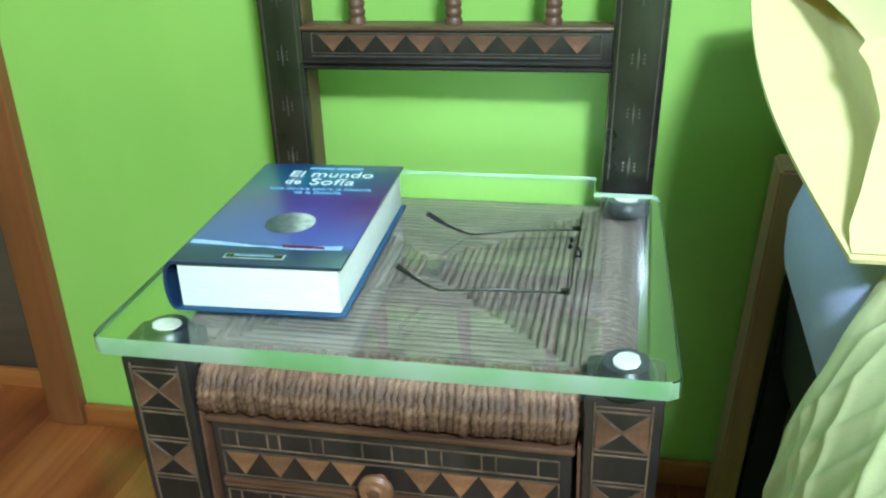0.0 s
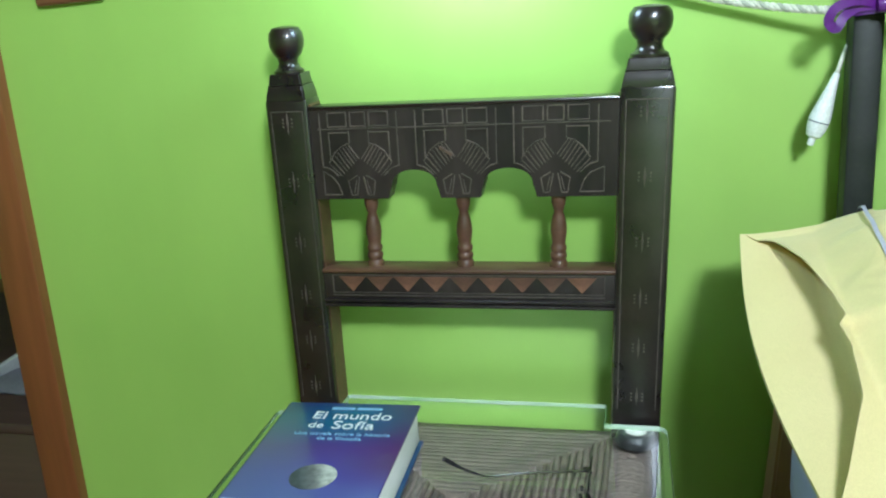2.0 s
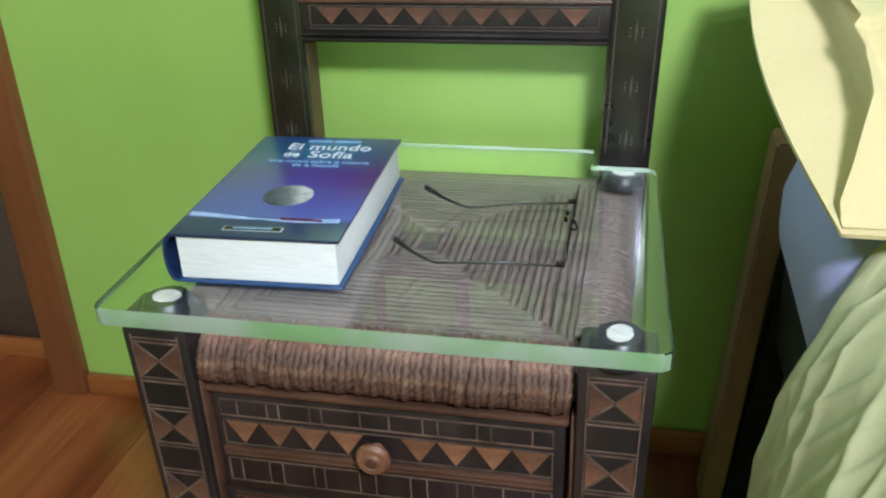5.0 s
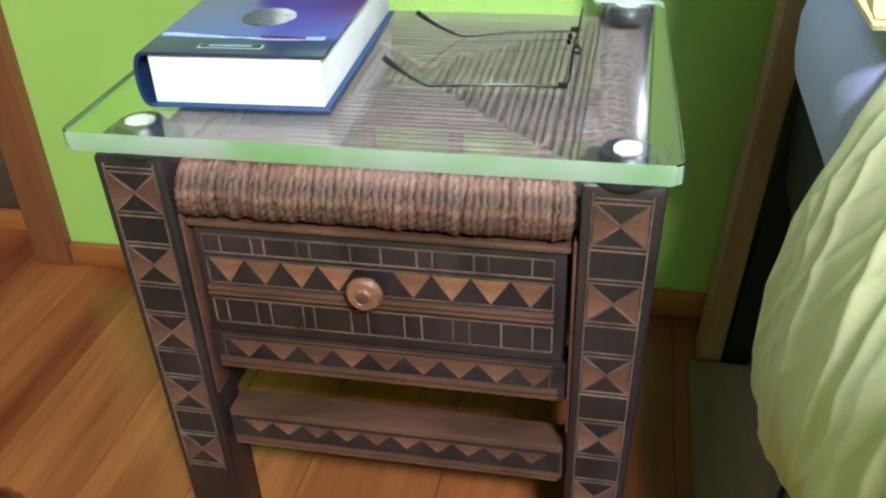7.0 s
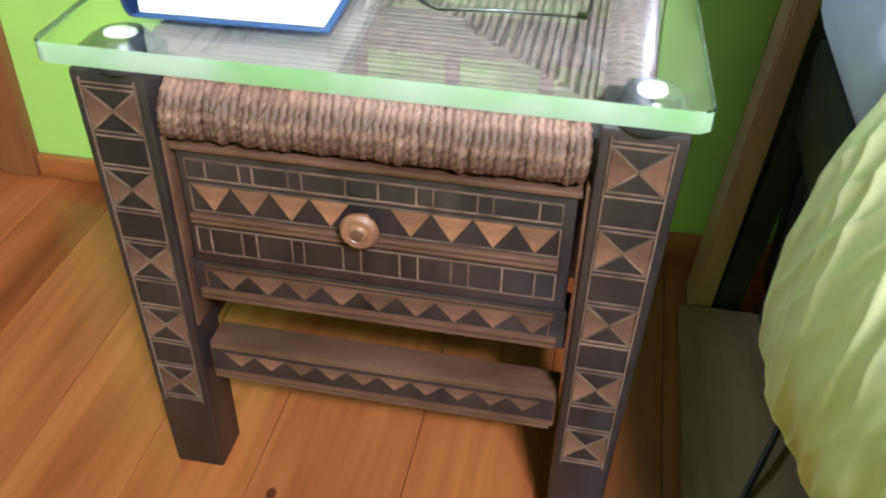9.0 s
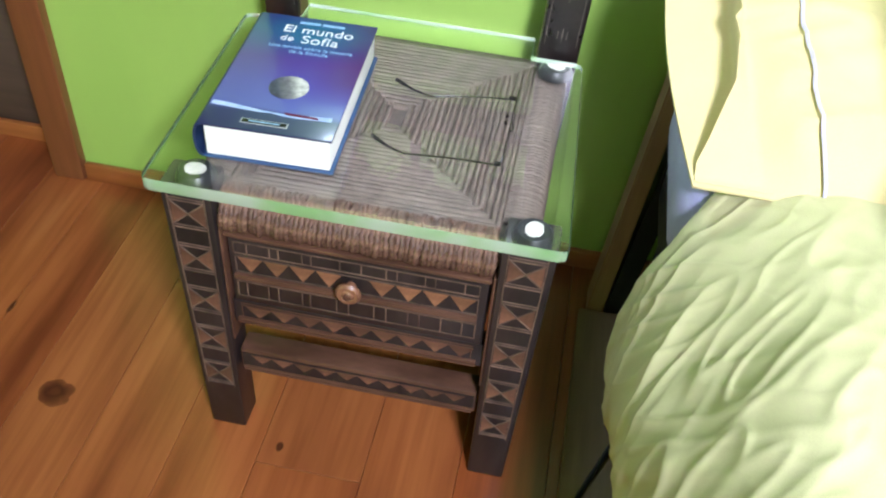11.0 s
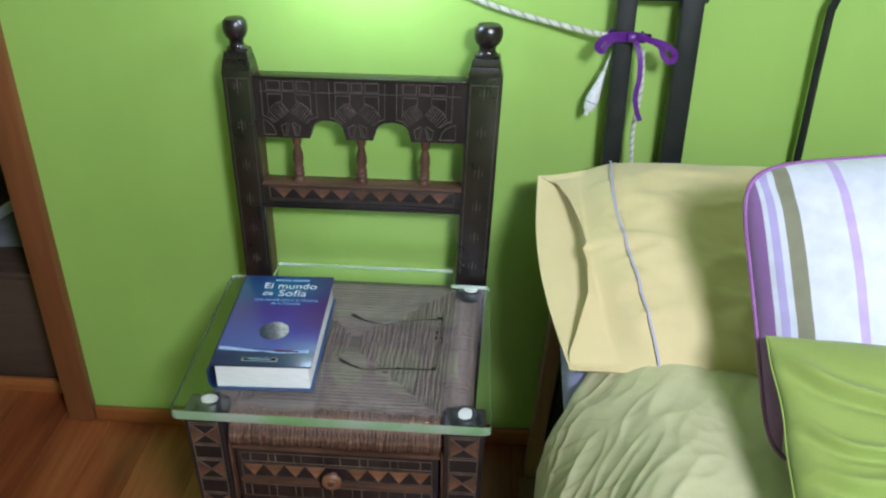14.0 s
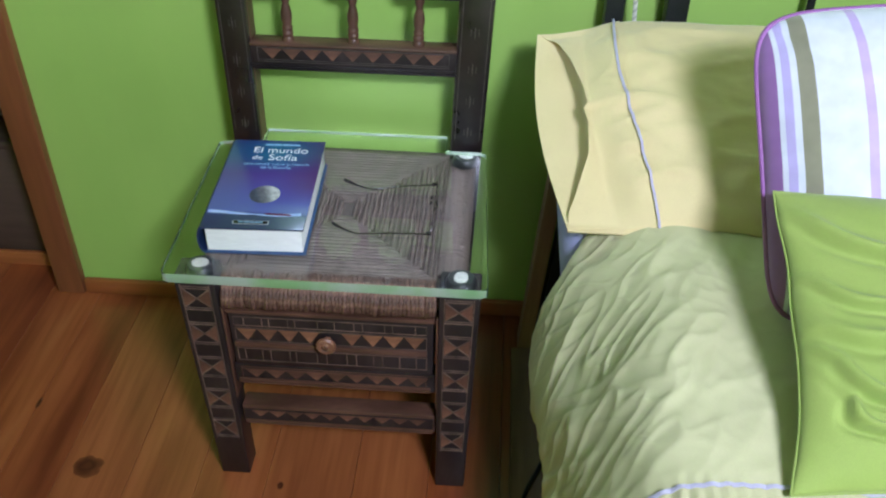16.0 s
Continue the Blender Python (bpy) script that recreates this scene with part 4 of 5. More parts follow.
inner = [(x_ + 0.003, 0.003 + (z_ - 0.0008) * (BT - 0.006) / (BT - 0.0016)) for x_, z_ in arc]
pr = arc + inner[::-1]
prism(spine, pr, -BL / 2, BL / 2)
bookpart("spine", spine, M_SPINE, "rounded navy blue spine", angle=60)


def flat(name, pts, z, material, label="", h=0.0004, parent=None):
    bm = bmesh.new()
    a = [bm.verts.new((px, py, z)) for px, py in pts]
    c = [bm.verts.new((px, py, z + h)) for px, py in pts]
    bm.faces.new(c)
    bm.faces.new(a[::-1])
    for i in range(len(pts)):
        j = (i + 1) % len(pts)
        bm.faces.new((a[i], a[j], c[j], c[i]))
    return bookpart(name, bm, material, label, parent)


moon = flat("moon", [(0.0232 * math.cos(2 * math.pi * i / 40), 0.0232 * math.sin(2 * math.pi * i / 40)) for i in range(40)], BT + 0.0001, M_MOON, "printed grey-white moon", parent=front)
moon.location = (0.003, -0.035, 0)
wave = [(-0.072 + 0.138 * i / 30, -0.083 + 0.0035 * math.cos(i * 0.19) - 0.00012 * (i - 15)) for i in range(31)]
low = [(px, py - 0.0012 - 0.0062 * abs(math.cos(math.pi * i / 30)) ** 0.8) for i, (px, py) in enumerate(wave)]
flat("cloud_band", wave + low[::-1], BT + 0.0001, M_WAVE, "pale blue printed cloud band", parent=front)
flat("wine_patch", [(0.012, -0.0845), (0.050, -0.086), (0.052, -0.0895), (0.014, -0.0885)], BT + 0.0007, M_WINE, parent=front)
sticker = flat("sticker", [(-0.031, -0.1035), (0.022, -0.1035), (0.022, -0.1120), (-0.031, -0.1120)], BT + 0.0001, M_GREYP, "small dark sticker with a pale border", parent=front)
flat("sticker_field", [(-0.0295, -0.1047), (0.0205, -0.1047), (0.0205, -0.1108), (-0.0295, -0.1108)], BT + 0.0004, M_TIP, parent=sticker)
flat("print_bar", [(-0.022, -0.1068), (0.013, -0.1068), (0.013, -0.1085), (-0.022, -0.1085)], BT + 0.0007, M_TEXT2, parent=sticker)


def writing(text, size, x_, y_, material, align="CENTER", shear=0.0, weight=0.0):
    cu = bpy.data.curves.new("writing", "FONT")
    cu.body, cu.size, cu.align_x, cu.shear, cu.extrude = text, size, align, shear, 0.0002
    cu.offset = weight
    tmp = bpy.data.objects.new("writing", cu)
    scene.collection.objects.link(tmp)
    me = bpy.data.meshes.new_from_object(tmp.evaluated_get(bpy.context.evaluated_depsgraph_get()))
    bpy.data.objects.remove(tmp)
    me.materials.clear()
    me.materials.append(material)
    ob = new("title_text", me)
    ob.parent = front
    ob.location = (x_, y_, BT + 0.0004)
    return ob


writing("El mundo", 0.0235, 0.006, 0.084, M_TEXT)["label"] = "white printed title"
writing("de", 0.0178, -0.028, 0.0635, M_TEXT)
writing("Sofía", 0.0250, 0.013, 0.062, M_TEXT)
writing("Una novela sobre la historia", 0.0092, 0.006, 0.0475, M_TEXT2)
writing("de la filosofía", 0.0092, 0.006, 0.0375, M_TEXT2)
for x0, x1 in ((-0.022, 0.004), (0.007, 0.035)):
    flat("name_bar", [(x0, 0.1065), (x1, 0.1065), (x1, 0.1115), (x0, 0.1115)], BT + 0.0001, M_TEXT2, parent=front)

# ---- the spectacles ----
specs = thing("spectacles", (0.09, -0.05, GZ), "thin dark wire spectacles lying upside down on the glass", "spectacles")
SZ = GZ + 0.0022
H1, H2 = Vector((0.143, 0.022, SZ + 0.0015)), Vector((0.144, -0.113, SZ + 0.0015))
for h_, b_, t_ in ((H1, Vector((0.036, 0.004, SZ)), Vector((0.0, -0.012, SZ + 0.026))), (H2, Vector((0.031, -0.118, SZ)), Vector((0.0, -0.132, SZ + 0.028)))):
    pts = curve_points([h_, h_.lerp(b_, 0.5) + Vector((0, 0, 0.001)), b_ + Vector((0.012, 0, 0.0)), b_, b_.lerp(t_, 0.5) + Vector((0, 0, -0.002)), t_], 40)
    tem = part("temple", sweep(bmesh.new(), pts[:27], 0.0010, 8), M_SPECS, specs)
    part("temple_tip", sweep(bmesh.new(), pts[26:], lambda s: 0.0014 + 0.0011 * sstep(0.3, 0.9, s), 8), M_TIP, tem, "black plastic temple tip")
    part("hinge", new_box(h_.x - 0.006, h_.x + 0.002, h_.y - 0.0016, h_.y + 0.0016, h_.z - 0.001, h_.z + 0.004, 0.0006), M_SPECS, tem)
for y0, y1 in ((-0.103, -0.056), (-0.036, 0.012)):
    c_ = Vector((0.147, (y0 + y1) / 2, SZ + 0.0155))
    loop = []
    for i in range(33):
        a = 2 * math.pi * i / 32
        ca, sa = math.cos(a), math.sin(a)
        loop.append(c_ + Vector((0.0015 * sa, (y1 - y0) / 2 * math.copysign(abs(ca) ** 0.7, ca), 0.0155 * math.copysign(abs(sa) ** 0.75, sa))))
    rim_ = part("rim", sweep(bmesh.new(), loop, 0.0007, 6, up=Vector((1, 0, 0))), M_SPECS, specs)
    lens = bmesh.new()
    f0 = [lens.verts.new(p + Vector((-0.0007, 0, 0))) for p in loop[:-1]]
    f1 = [lens.verts.new(p + Vector((0.0007, 0, 0))) for p in loop[:-1]]
    lens.faces.new(f0)
    lens.faces.new(f1[::-1])
    for i in range(32):
        lens.faces.new((f0[i], f0[(i + 1) % 32], f1[(i + 1) % 32], f1[i]))
    lo2 = part("lens", lens, M_LENS, rim_)
    lo2.visible_shadow = False
part("bridge", sweep(bmesh.new(), curve_points([(0.147, -0.056, SZ + 0.010), (0.150, -0.050, SZ + 0.0065), (0.150, -0.042, SZ + 0.0065), (0.147, -0.036, SZ + 0.010)], 14), 0.0010, 8), M_SPECS, specs)
for y_, k_ in ((-0.053, 1), (-0.039, -1)):
    part("nose_pad", lathe([(0, -0.003), (0.0018, -0.002), (0.0018, 0.002), (0, 0.003)], Matrix.Translation((0.141, y_, SZ + 0.018)), 10), M_SPECS, specs)
for h_, y_ in ((H1, 0.012), (H2, -0.103)):
    part("end_piece", sweep(bmesh.new(), [h_ + Vector((0, 0, 0.001)), Vector((0.147, y_, SZ + 0.006))], 0.0010, 6), M_SPECS, specs)

# ---- lamp, cord, switch and ribbon ----
lamp = thing("bedside_wall_lamp", (GLOBE[0], WALL_Y, 1.13), "lit white globe lamp on a metal wall arm", "wall lamp")
part("wall_rose", lathe([(0.0, 0.0), (0.04, 0.0), (0.04, 0.006), (0.022, 0.014), (0.0, 0.014)], pose(GLOBE[0], WALL_Y, 1.13, 90, 0, 0)), M_BRASS, lamp)
part("arm", sweep(bmesh.new(), curve_points([(GLOBE[0], WALL_Y - 0.012, 1.13), (GLOBE[0], 0.15, 1.15), (GLOBE[0], GLOBE[1] + 0.02, 1.14), (GLOBE[0], GLOBE[1], 1.105)], 24), 0.006, 10), M_BRASS, lamp)
part("socket", lathe([(0.0, 1.11), (0.018, 1.11), (0.022, 1.085), (0.022, 1.076), (0.0, 1.076)], Matrix.Translation((GLOBE[0], GLOBE[1], 0))), M_WHITEP, lamp)
gl = [(0.0, GLOBE[2] - 0.045)] + [(0.045 * math.sin(math.pi * i / 16), GLOBE[2] - 0.045 * math.cos(math.pi * i / 16)) for i in range(1, 16)] + [(0.0, GLOBE[2] + 0.045)]
part("globe", lathe(gl, Matrix.Translation((GLOBE[0], GLOBE[1], 0)), 24), M_GLOBE, lamp, "glowing frosted white globe").visible_shadow = False


def twisted(name, pts, n, r, turns, label):
    line = curve_points(pts, n)
    root = thing(name, line[0], label, "cord")
    for s, material in ((0, M_CORD), (1, M_CORD2), (2, M_CORD)):
        ps = []
        for k_, p in enumerate(line):
            t_ = (line[min(k_ + 1, n - 1)] - line[max(k_ - 1, 0)]).normalized()
            a_ = t_.cross(Vector((0, 1, 0.2))).normalized()
            b_ = t_.cross(a_)
            an = 2 * math.pi * (turns * k_ / n + s / 3)
            ps.append(p + r * (a_ * math.cos(an) + b_ * math.sin(an)))
        part("cord_strand", sweep(bmesh.new(), ps, r * 0.95, 6), material, root)
    return root


twisted("twisted_cord", [(0.03, 0.242, 1.06), (0.09, 0.240, 0.995), (0.15, 0.236, 0.961), (0.22, 0.232, 0.936), (0.30, 0.226, 0.917), (0.37, 0.208, 0.907), (0.412, 0.190, 0.908)], 150, 0.0025, 24,
        "pale twisted lamp cord strung from the lamp to the bed post")
twisted("twisted_cord", [(0.448, 0.197, 0.885), (0.452, 0.195, 0.82), (0.447, 0.198, 0.75), (0.450, 0.200, 0.69), (0.448, 0.204, 0.63)], 110, 0.0022, 18,
        "pale twisted cord hanging down the black bed post")
sw = thing("cord_switch", (0.386, 0.205, 0.80), "white pear-shaped cord switch hanging beside the bed post", "switch")
swm = Matrix.Translation((0.392, 0.212, 0.842)) @ Vector((-0.025, -0.004, -0.078)).to_track_quat("Z", "Y").to_matrix().to_4x4()
part("switch_body", lathe([(0.0, 0.0), (0.0032, 0.0), (0.0045, 0.010), (0.0080, 0.030), (0.0108, 0.046), (0.0112, 0.052), (0.0, 0.052)], swm), M_WHITEP, sw)
part("switch_ring", lathe([(0.0, 0.052), (0.0106, 0.052), (0.0106, 0.0535), (0.0, 0.0535)], swm), M_GREY, sw, "grey joint ring")
part("switch_cap", lathe([(0.0, 0.0535), (0.0108, 0.0535), (0.0102, 0.060), (0.0078, 0.068), (0.0045, 0.070), (0.0, 0.070)], swm), M_WHITEP, sw)
part("push_button", lathe([(0.0, 0.069), (0.0036, 0.069), (0.0034, 0.078), (0.0, 0.079)], swm), M_WHITEP, sw)
part("switch_lead", sweep(bmesh.new(), curve_points([(0.392, 0.212, 0.842), (0.400, 0.222, 0.862), (0.412, 0.236, 0.885)], 12), 0.0022, 8), M_CORD, sw)

# ---- the bed ----
PY0, PY1 = 0.196, 0.232
hb = thing("bed_headboard", (0.9, 0.21, 0), "black square-tube metal bed headboard standing against the green wall", "headboard")
for x0, x1 in ((0.402, 0.432), (0.499, 0.534)):
    part("post", new_box(x0, x1, PY0, PY1, 0.0, 0.992, 0.003), M_BLACK, hb)
for x0, x1 in ((1.34, 1.379), (1.432, 1.471)):
    part("post", new_box(x0, x1, PY0, PY1, 0.0, 0.992, 0.003), M_BLACK, hb)
part("top_bar", new_box(0.4325, 0.4985, PY0 + 0.002, PY1 - 0.002, 0.962, 0.990, 0.003), M_BLACK, hb)
part("top_bar", new_box(1.3795, 1.4315, PY0 + 0.002, PY1 - 0.002, 0.962, 0.990, 0.003), M_BLACK, hb)
part("bolt", lathe([(0.0, 0.0), (0.006, 0.0), (0.006, 0.004), (0.003, 0.006), (0.0, 0.006)], pose(0.536, 0.214, 0.962, 0, 90, 0), 12), M_BLACK, hb)
part("arched_bar", sweep(bmesh.new(), curve_points([(0.728, 0.215, 0.30), (0.728, 0.215, 0.60), (0.728, 0.215, 0.90), (0.733, 0.215, 0.965), (0.758, 0.215, 1.005), (0.80, 0.215, 1.02), (0.94, 0.215, 1.022),
     (1.08, 0.215, 1.02), (1.122, 0.215, 1.005), (1.147, 0.215, 0.965), (1.152, 0.215, 0.90), (1.152, 0.215, 0.60), (1.152, 0.215, 0.30)], 90), 0.0065, 12, up=Vector((0, 1, 0))), M_BLACK, hb)
part("bar", sweep(bmesh.new(), [Vector((0.94, 0.215, 0.3)), Vector((0.94, 0.215, 1.015))], 0.009, 12), M_BLACK, hb)
part("lower_rail", new_box(0.5365, 1.3395, PY0 + 0.004, PY1 - 0.004, 0.28, 0.32, 0.003), M_BLACK, hb)

rb = thing("ribbon_bow", (0.425, 0.19, 0.89), "shiny purple satin ribbon tied in a bow round the bed post", "ribbon")


def ribbon(name, pts, w=0.0095):
    part(name, sweep(bmesh.new(), curve_points(pts, 30), 0, flat=(w, 0.0012), up=Vector((0, 1, 0))), M_PURPLE, rb)


ribbon("wrap", [(0.400, 0.214, 0.893), (0.399, 0.188, 0.891), (0.424, 0.184, 0.893), (0.449, 0.187, 0.890), (0.450, 0.214, 0.888)], 0.016)
ribbon("bow_loop", [(0.420, 0.181, 0.895), (0.398, 0.170, 0.899), (0.380, 0.166, 0.893), (0.374, 0.168, 0.880), (0.382, 0.170, 0.873), (0.389, 0.173, 0.884), (0.402, 0.178, 0.892), (0.422, 0.182, 0.893)])
ribbon("bow_loop", [(0.428, 0.181, 0.895), (0.452, 0.170, 0.893), (0.476, 0.163, 0.888), (0.493, 0.163, 0.874), (0.489, 0.166, 0.860), (0.477, 0.168, 0.868), (0.470, 0.170, 0.884), (0.450, 0.176, 0.892), (0.428, 0.182, 0.893)])
ribbon("tail", [(0.430, 0.180, 0.893), (0.440, 0.170, 0.870), (0.443, 0.165, 0.835), (0.440, 0.166, 0.800), (0.446, 0.168, 0.775), (0.452, 0.168, 0.760)], 0.008)
part("knot", lathe([(0.0, -0.008), (0.007, -0.006), (0.0085, 0.0), (0.007, 0.006), (0.0, 0.008)], pose(0.426, 0.179, 0.894, 0, 80, 0), 14), M_PURPLE, rb)

for ob in rb.children:
    for v in ob.data.vertices:
        v.co.z += 0.017

# mattress in a lavender sheet on a dark base
mt = new_box(0.342, 1.52, -1.78, 0.128, 0.375, 0.5465, 0.070, 6)
for yc_ in (-0.14, -0.18, -0.22, -0.28):
    bmesh.ops.bisect_plane(mt, geom=mt.verts[:] + mt.edges[:] + mt.faces[:], plane_co=(0, yc_, 0), plane_no=(0, 1, 0))
for v in mt.verts:
    give = sstep(-0.15, -0.27, v.co.y) if v.co.x < 0.6 else 0.0
    v.co.x += 0.115 * give
    v.co.z -= 0.020 * give * (v.co.z > 0.5)
tagged(part("mattress", mt, M_LAV), "mattress in a lavender cotton sheet", "mattress")
base = thing("bed", (0.9, -0.8, 0), "dark metal bed frame standing on the floor", "bed")
part("side_panel", new_box(0.365, 1.50, -1.75, 0.128, 0.27, 0.374, 0.006), M_BLACK, base)
for lx in (0.385, 1.44):
    for ly in (-1.70, 0.090):
        part("leg", new_box(lx, lx + 0.035, ly - 0.003, ly + 0.035, 0.0, 0.269, 0.003), M_BLACK, base)

# pine board edge with a black one beside it, standing between chair and bed
pb = thing("pine_board", (0.33, 0.14, 0), "narrow raw pine board standing upright beside the bed", "board")
pm = bmesh.new()
vs_ = [(0.3035, 0.0), (0.330, 0.0), (0.3675, 0.50), (0.342, 0.50)]
prism(pm, vs_, 0.132, 0.190)
bmesh.ops.bevel(pm, geom=pm.edges[:], offset=0.003, segments=2, affect="EDGES")
part("plank", pm, M_PINE, pb)
pm = bmesh.new()
prism(pm, [(0.334, 0.0), (0.364, 0.0), (0.4125, 0.50), (0.3825, 0.50)], 0.140, 0.190)
tagged(part("dark_board", pm, M_BLACK), "black upright board beside the pine board", "board")
ub = new_box(0.292, 1.40, -1.5, 0.128, 0.0005, 0.018, 0.003)
tagged(part("underbed_board", ub, M_BOARD), "flat pale brown board lying on the floor under the bed", "board")
cbl = sweep(bmesh.new(), curve_points([(0.50, 0.08, 0.26), (0.43, 0.0, 0.13), (0.40, -0.047, 0.065), (0.372, -0.112, 0.042), (0.345, -0.171, 0.0245), (0.315, -0.245, 0.0225), (0.31, -0.32, 0.0225)], 50), 0.0036, 8)
tagged(part("black_cable", cbl, M_CABLE), "black power cable drooping to the floor under the bed", "cable")


# bedspread: over the mattress edge and down its side
def spread_point(u, v):
    """u: 0 at the side hem, 1 in the middle of the bed; v: 0 at the pillow, 1 at the foot."""
    y = -0.115 - 1.60 * v
    back = -0.085 * sstep(0.0, 0.28, 0.56 - u) * (1 - sstep(0, 0.22, v))
    y += back - 0.02 * (1 - sstep(0.0, 0.05, v)) * sstep(0.35, 0.6, u)
    hem = 0.030 * sstep(0.0, 0.22, v) + 0.010 * math.sin(y * 19)
    k0, k1 = (1 - sstep(0.02, 0.14, v)), sstep(0.02, 0.14, v)
    steep = [(0.306 + hem, 0.255), (0.303 + hem * 0.9, 0.320), (0.312 + hem * 0.6, 0.390), (0.334 + hem * 0.3, 0.458), (0.366, 0.512), (0.412, 0.5440), (0.475, 0.5565)]
    slack = [(0.325 + hem, 0.240), (0.306 + hem, 0.300), (0.312 + hem, 0.355), (0.340 + hem * 0.6, 0.428), (0.378 + hem * 0.3, 0.492), (0.422, 0.5340), (0.480, 0.5550)]
    P = [(a_[0] * k0 + b_[0] * k1, a_[1] * k0 + b_[1] * k1) for a_, b_ in zip(steep, slack)] + [(0.60, 0.5600), (0.85, 0.5600), (1.20, 0.5600), (1.56, 0.5560)]
    s = (u ** 0.95) * (len(P) - 1)
    i = min(int(s), len(P) - 2)
    f = s - i
    E = [P[max(i - 1, 0)], P[i], P[i + 1], P[min(i + 2, len(P) - 1)]]
    x, z = (0.5 * (2 * E[1][c] + (E[2][c] - E[0][c]) * f + (2 * E[0][c] - 5 * E[1][c] + 4 * E[2][c] - E[3][c]) * f * f
                   + (3 * E[1][c] - E[0][c] - 3 * E[2][c] + E[3][c]) * f ** 3) for c in (0, 1))
    # soft swell near the pillow and long creases that fan out from its corner
    near = math.exp(-((x - 0.45) / 0.16) ** 2 - ((y + 0.36) / 0.2) ** 2)
    z += 0.022 * near * sstep(0.36, 0.45, x)
    cx_, cy_ = 0.62, -0.10
    ang = math.atan2(y - cy_, x - cx_)
    rad = math.hypot(x - cx_, y - cy_)
    w = 1.2 * noise.noise((x * 5, y * 5, 3.1))
    fold = math.sin(ang * 15 + w * 2.2 + 1.0)
    fold = fold if fold < 0 else fold * 0.4
    amp = 0.0045 * math.exp(-((rad - 0.34) / 0.20) ** 2) * sstep(0.30, 0.36, x + 0.03)
    z += amp * fold
    side_ = 1 - sstep(0.33, 0.38, x)
    x -= side_ * (0.0025 * math.sin(y * 34 + z * 20 + 2 * w) + 0.006 * noise.noise((y * 9, z * 7, 1.7)))
    along, across = (x + y) * 0.707, (x - y) * 0.707

    def crease(sa, sc, seed, power):
        """Thin ridges that run along the drape and wander across it."""
        c = across + 0.035 * noise.noise((along * 4.5 + seed, across * 3.0, seed)) + 0.30 * along * noise.noise((x * 1.3, y * 1.3, seed + 2))
        return max(0.0, 1 - 2.0 * abs(noise.noise((along * sa, c * sc, seed)))) ** power
    mask = math.exp(-((x - 0.42) / 0.13) ** 2 - ((y + 0.43) / 0.22) ** 2)
    edge_ = math.exp(-((x - 0.36) / 0.055) ** 2) * math.exp(-((y + 0.40) / 0.25) ** 2)
    swell = 0.0075 * crease(2.6, 6.0, 2.3, 1.4) * (0.25 + 0.75 * mask)
    swell += 0.0050 * crease(7.5, 17.0, 7.9, 2.4) * (0.15 + 0.85 * mask)
    swell += 0.0046 * crease(15.0, 38.0, 4.1, 2.0) * (0.12 + 0.6 * mask + 0.9 * edge_)
    crum = max(0.0, 1 - 2.2 * abs(noise.noise((x * 22 + y * 9, y * 26 - x * 8 + z * 16, 4.0)))) ** 1.3
    swell += 0.0032 * crum * (0.35 + 1.5 * edge_)
    tiny = 0.0009 * noise.noise((x * 46, y * 46 + x * 20, 8.0))
    z += (swell + tiny) * (1 - 0.75 * side_)
    x -= side_ * (0.75 * swell + tiny)
    # gathers at the trim
    g = math.exp(-((y + 0.655) / 0.03) ** 2)
    z += 0.0035 * g * math.sin(x * 420) * (1 - side_)
    return Vector((x, y, z))


bs = grid_mesh(230, 460, lambda u, v: spread_point(u, v ** 1.5))
tagged(part("bedspread", bs, M_SPREAD, angle=180), "pale lime crumpled cotton bedspread hanging over the bed's side", "bedspread")
spread = bpy.data.objects["bedspread"]


def trim_strip(u, v):
    uu = 0.30 + 0.66 * u
    p = spread_point(uu, (0.510 + 0.004 * math.sin(uu * 9) + 0.0048 * v) / 1.60)
    return p + Vector((-0.001 if p.z < 0.5 else 0, 0, 0.0022))


part("lavender_trim", grid_mesh(140, 3, trim_strip, 0.001), M_LAVTRIM, spread, "narrow lavender trim band")


# pillow in a yellow case with an open hem at its end
PA = Vector((0.339, -0.205, 0.556))
PV = Vector((0.0, 0.335, 0.133))
PN = PV.cross(Vector((-1, 0, 0))).normalized()
if PN.z < 0:
    PN = -PN
PW = 0.70


def pillow_plane(a, v):
    """a: metres along the pillow from its open end; v: 0 front edge to 1 top edge."""
    skew = -0.048 * v - 0.020 * math.sin(v * math.pi)
    return PA + Vector((a + skew, 0, 0)) + PV * v * (1 + 0.09 * sstep(0.0, 0.16, a))


def puff(a, v):
    e = max(0.0, (a - 0.072) / (PW - 0.072))
    ends = sstep(0.0, 0.10, e) ** 0.6 * (1 - sstep(0.86, 1.0, e)) ** 0.5 if 0 < e < 1 else 0
    vv = max(0.0, 4 * v * (1 - v)) ** 0.55
    return ends * vv


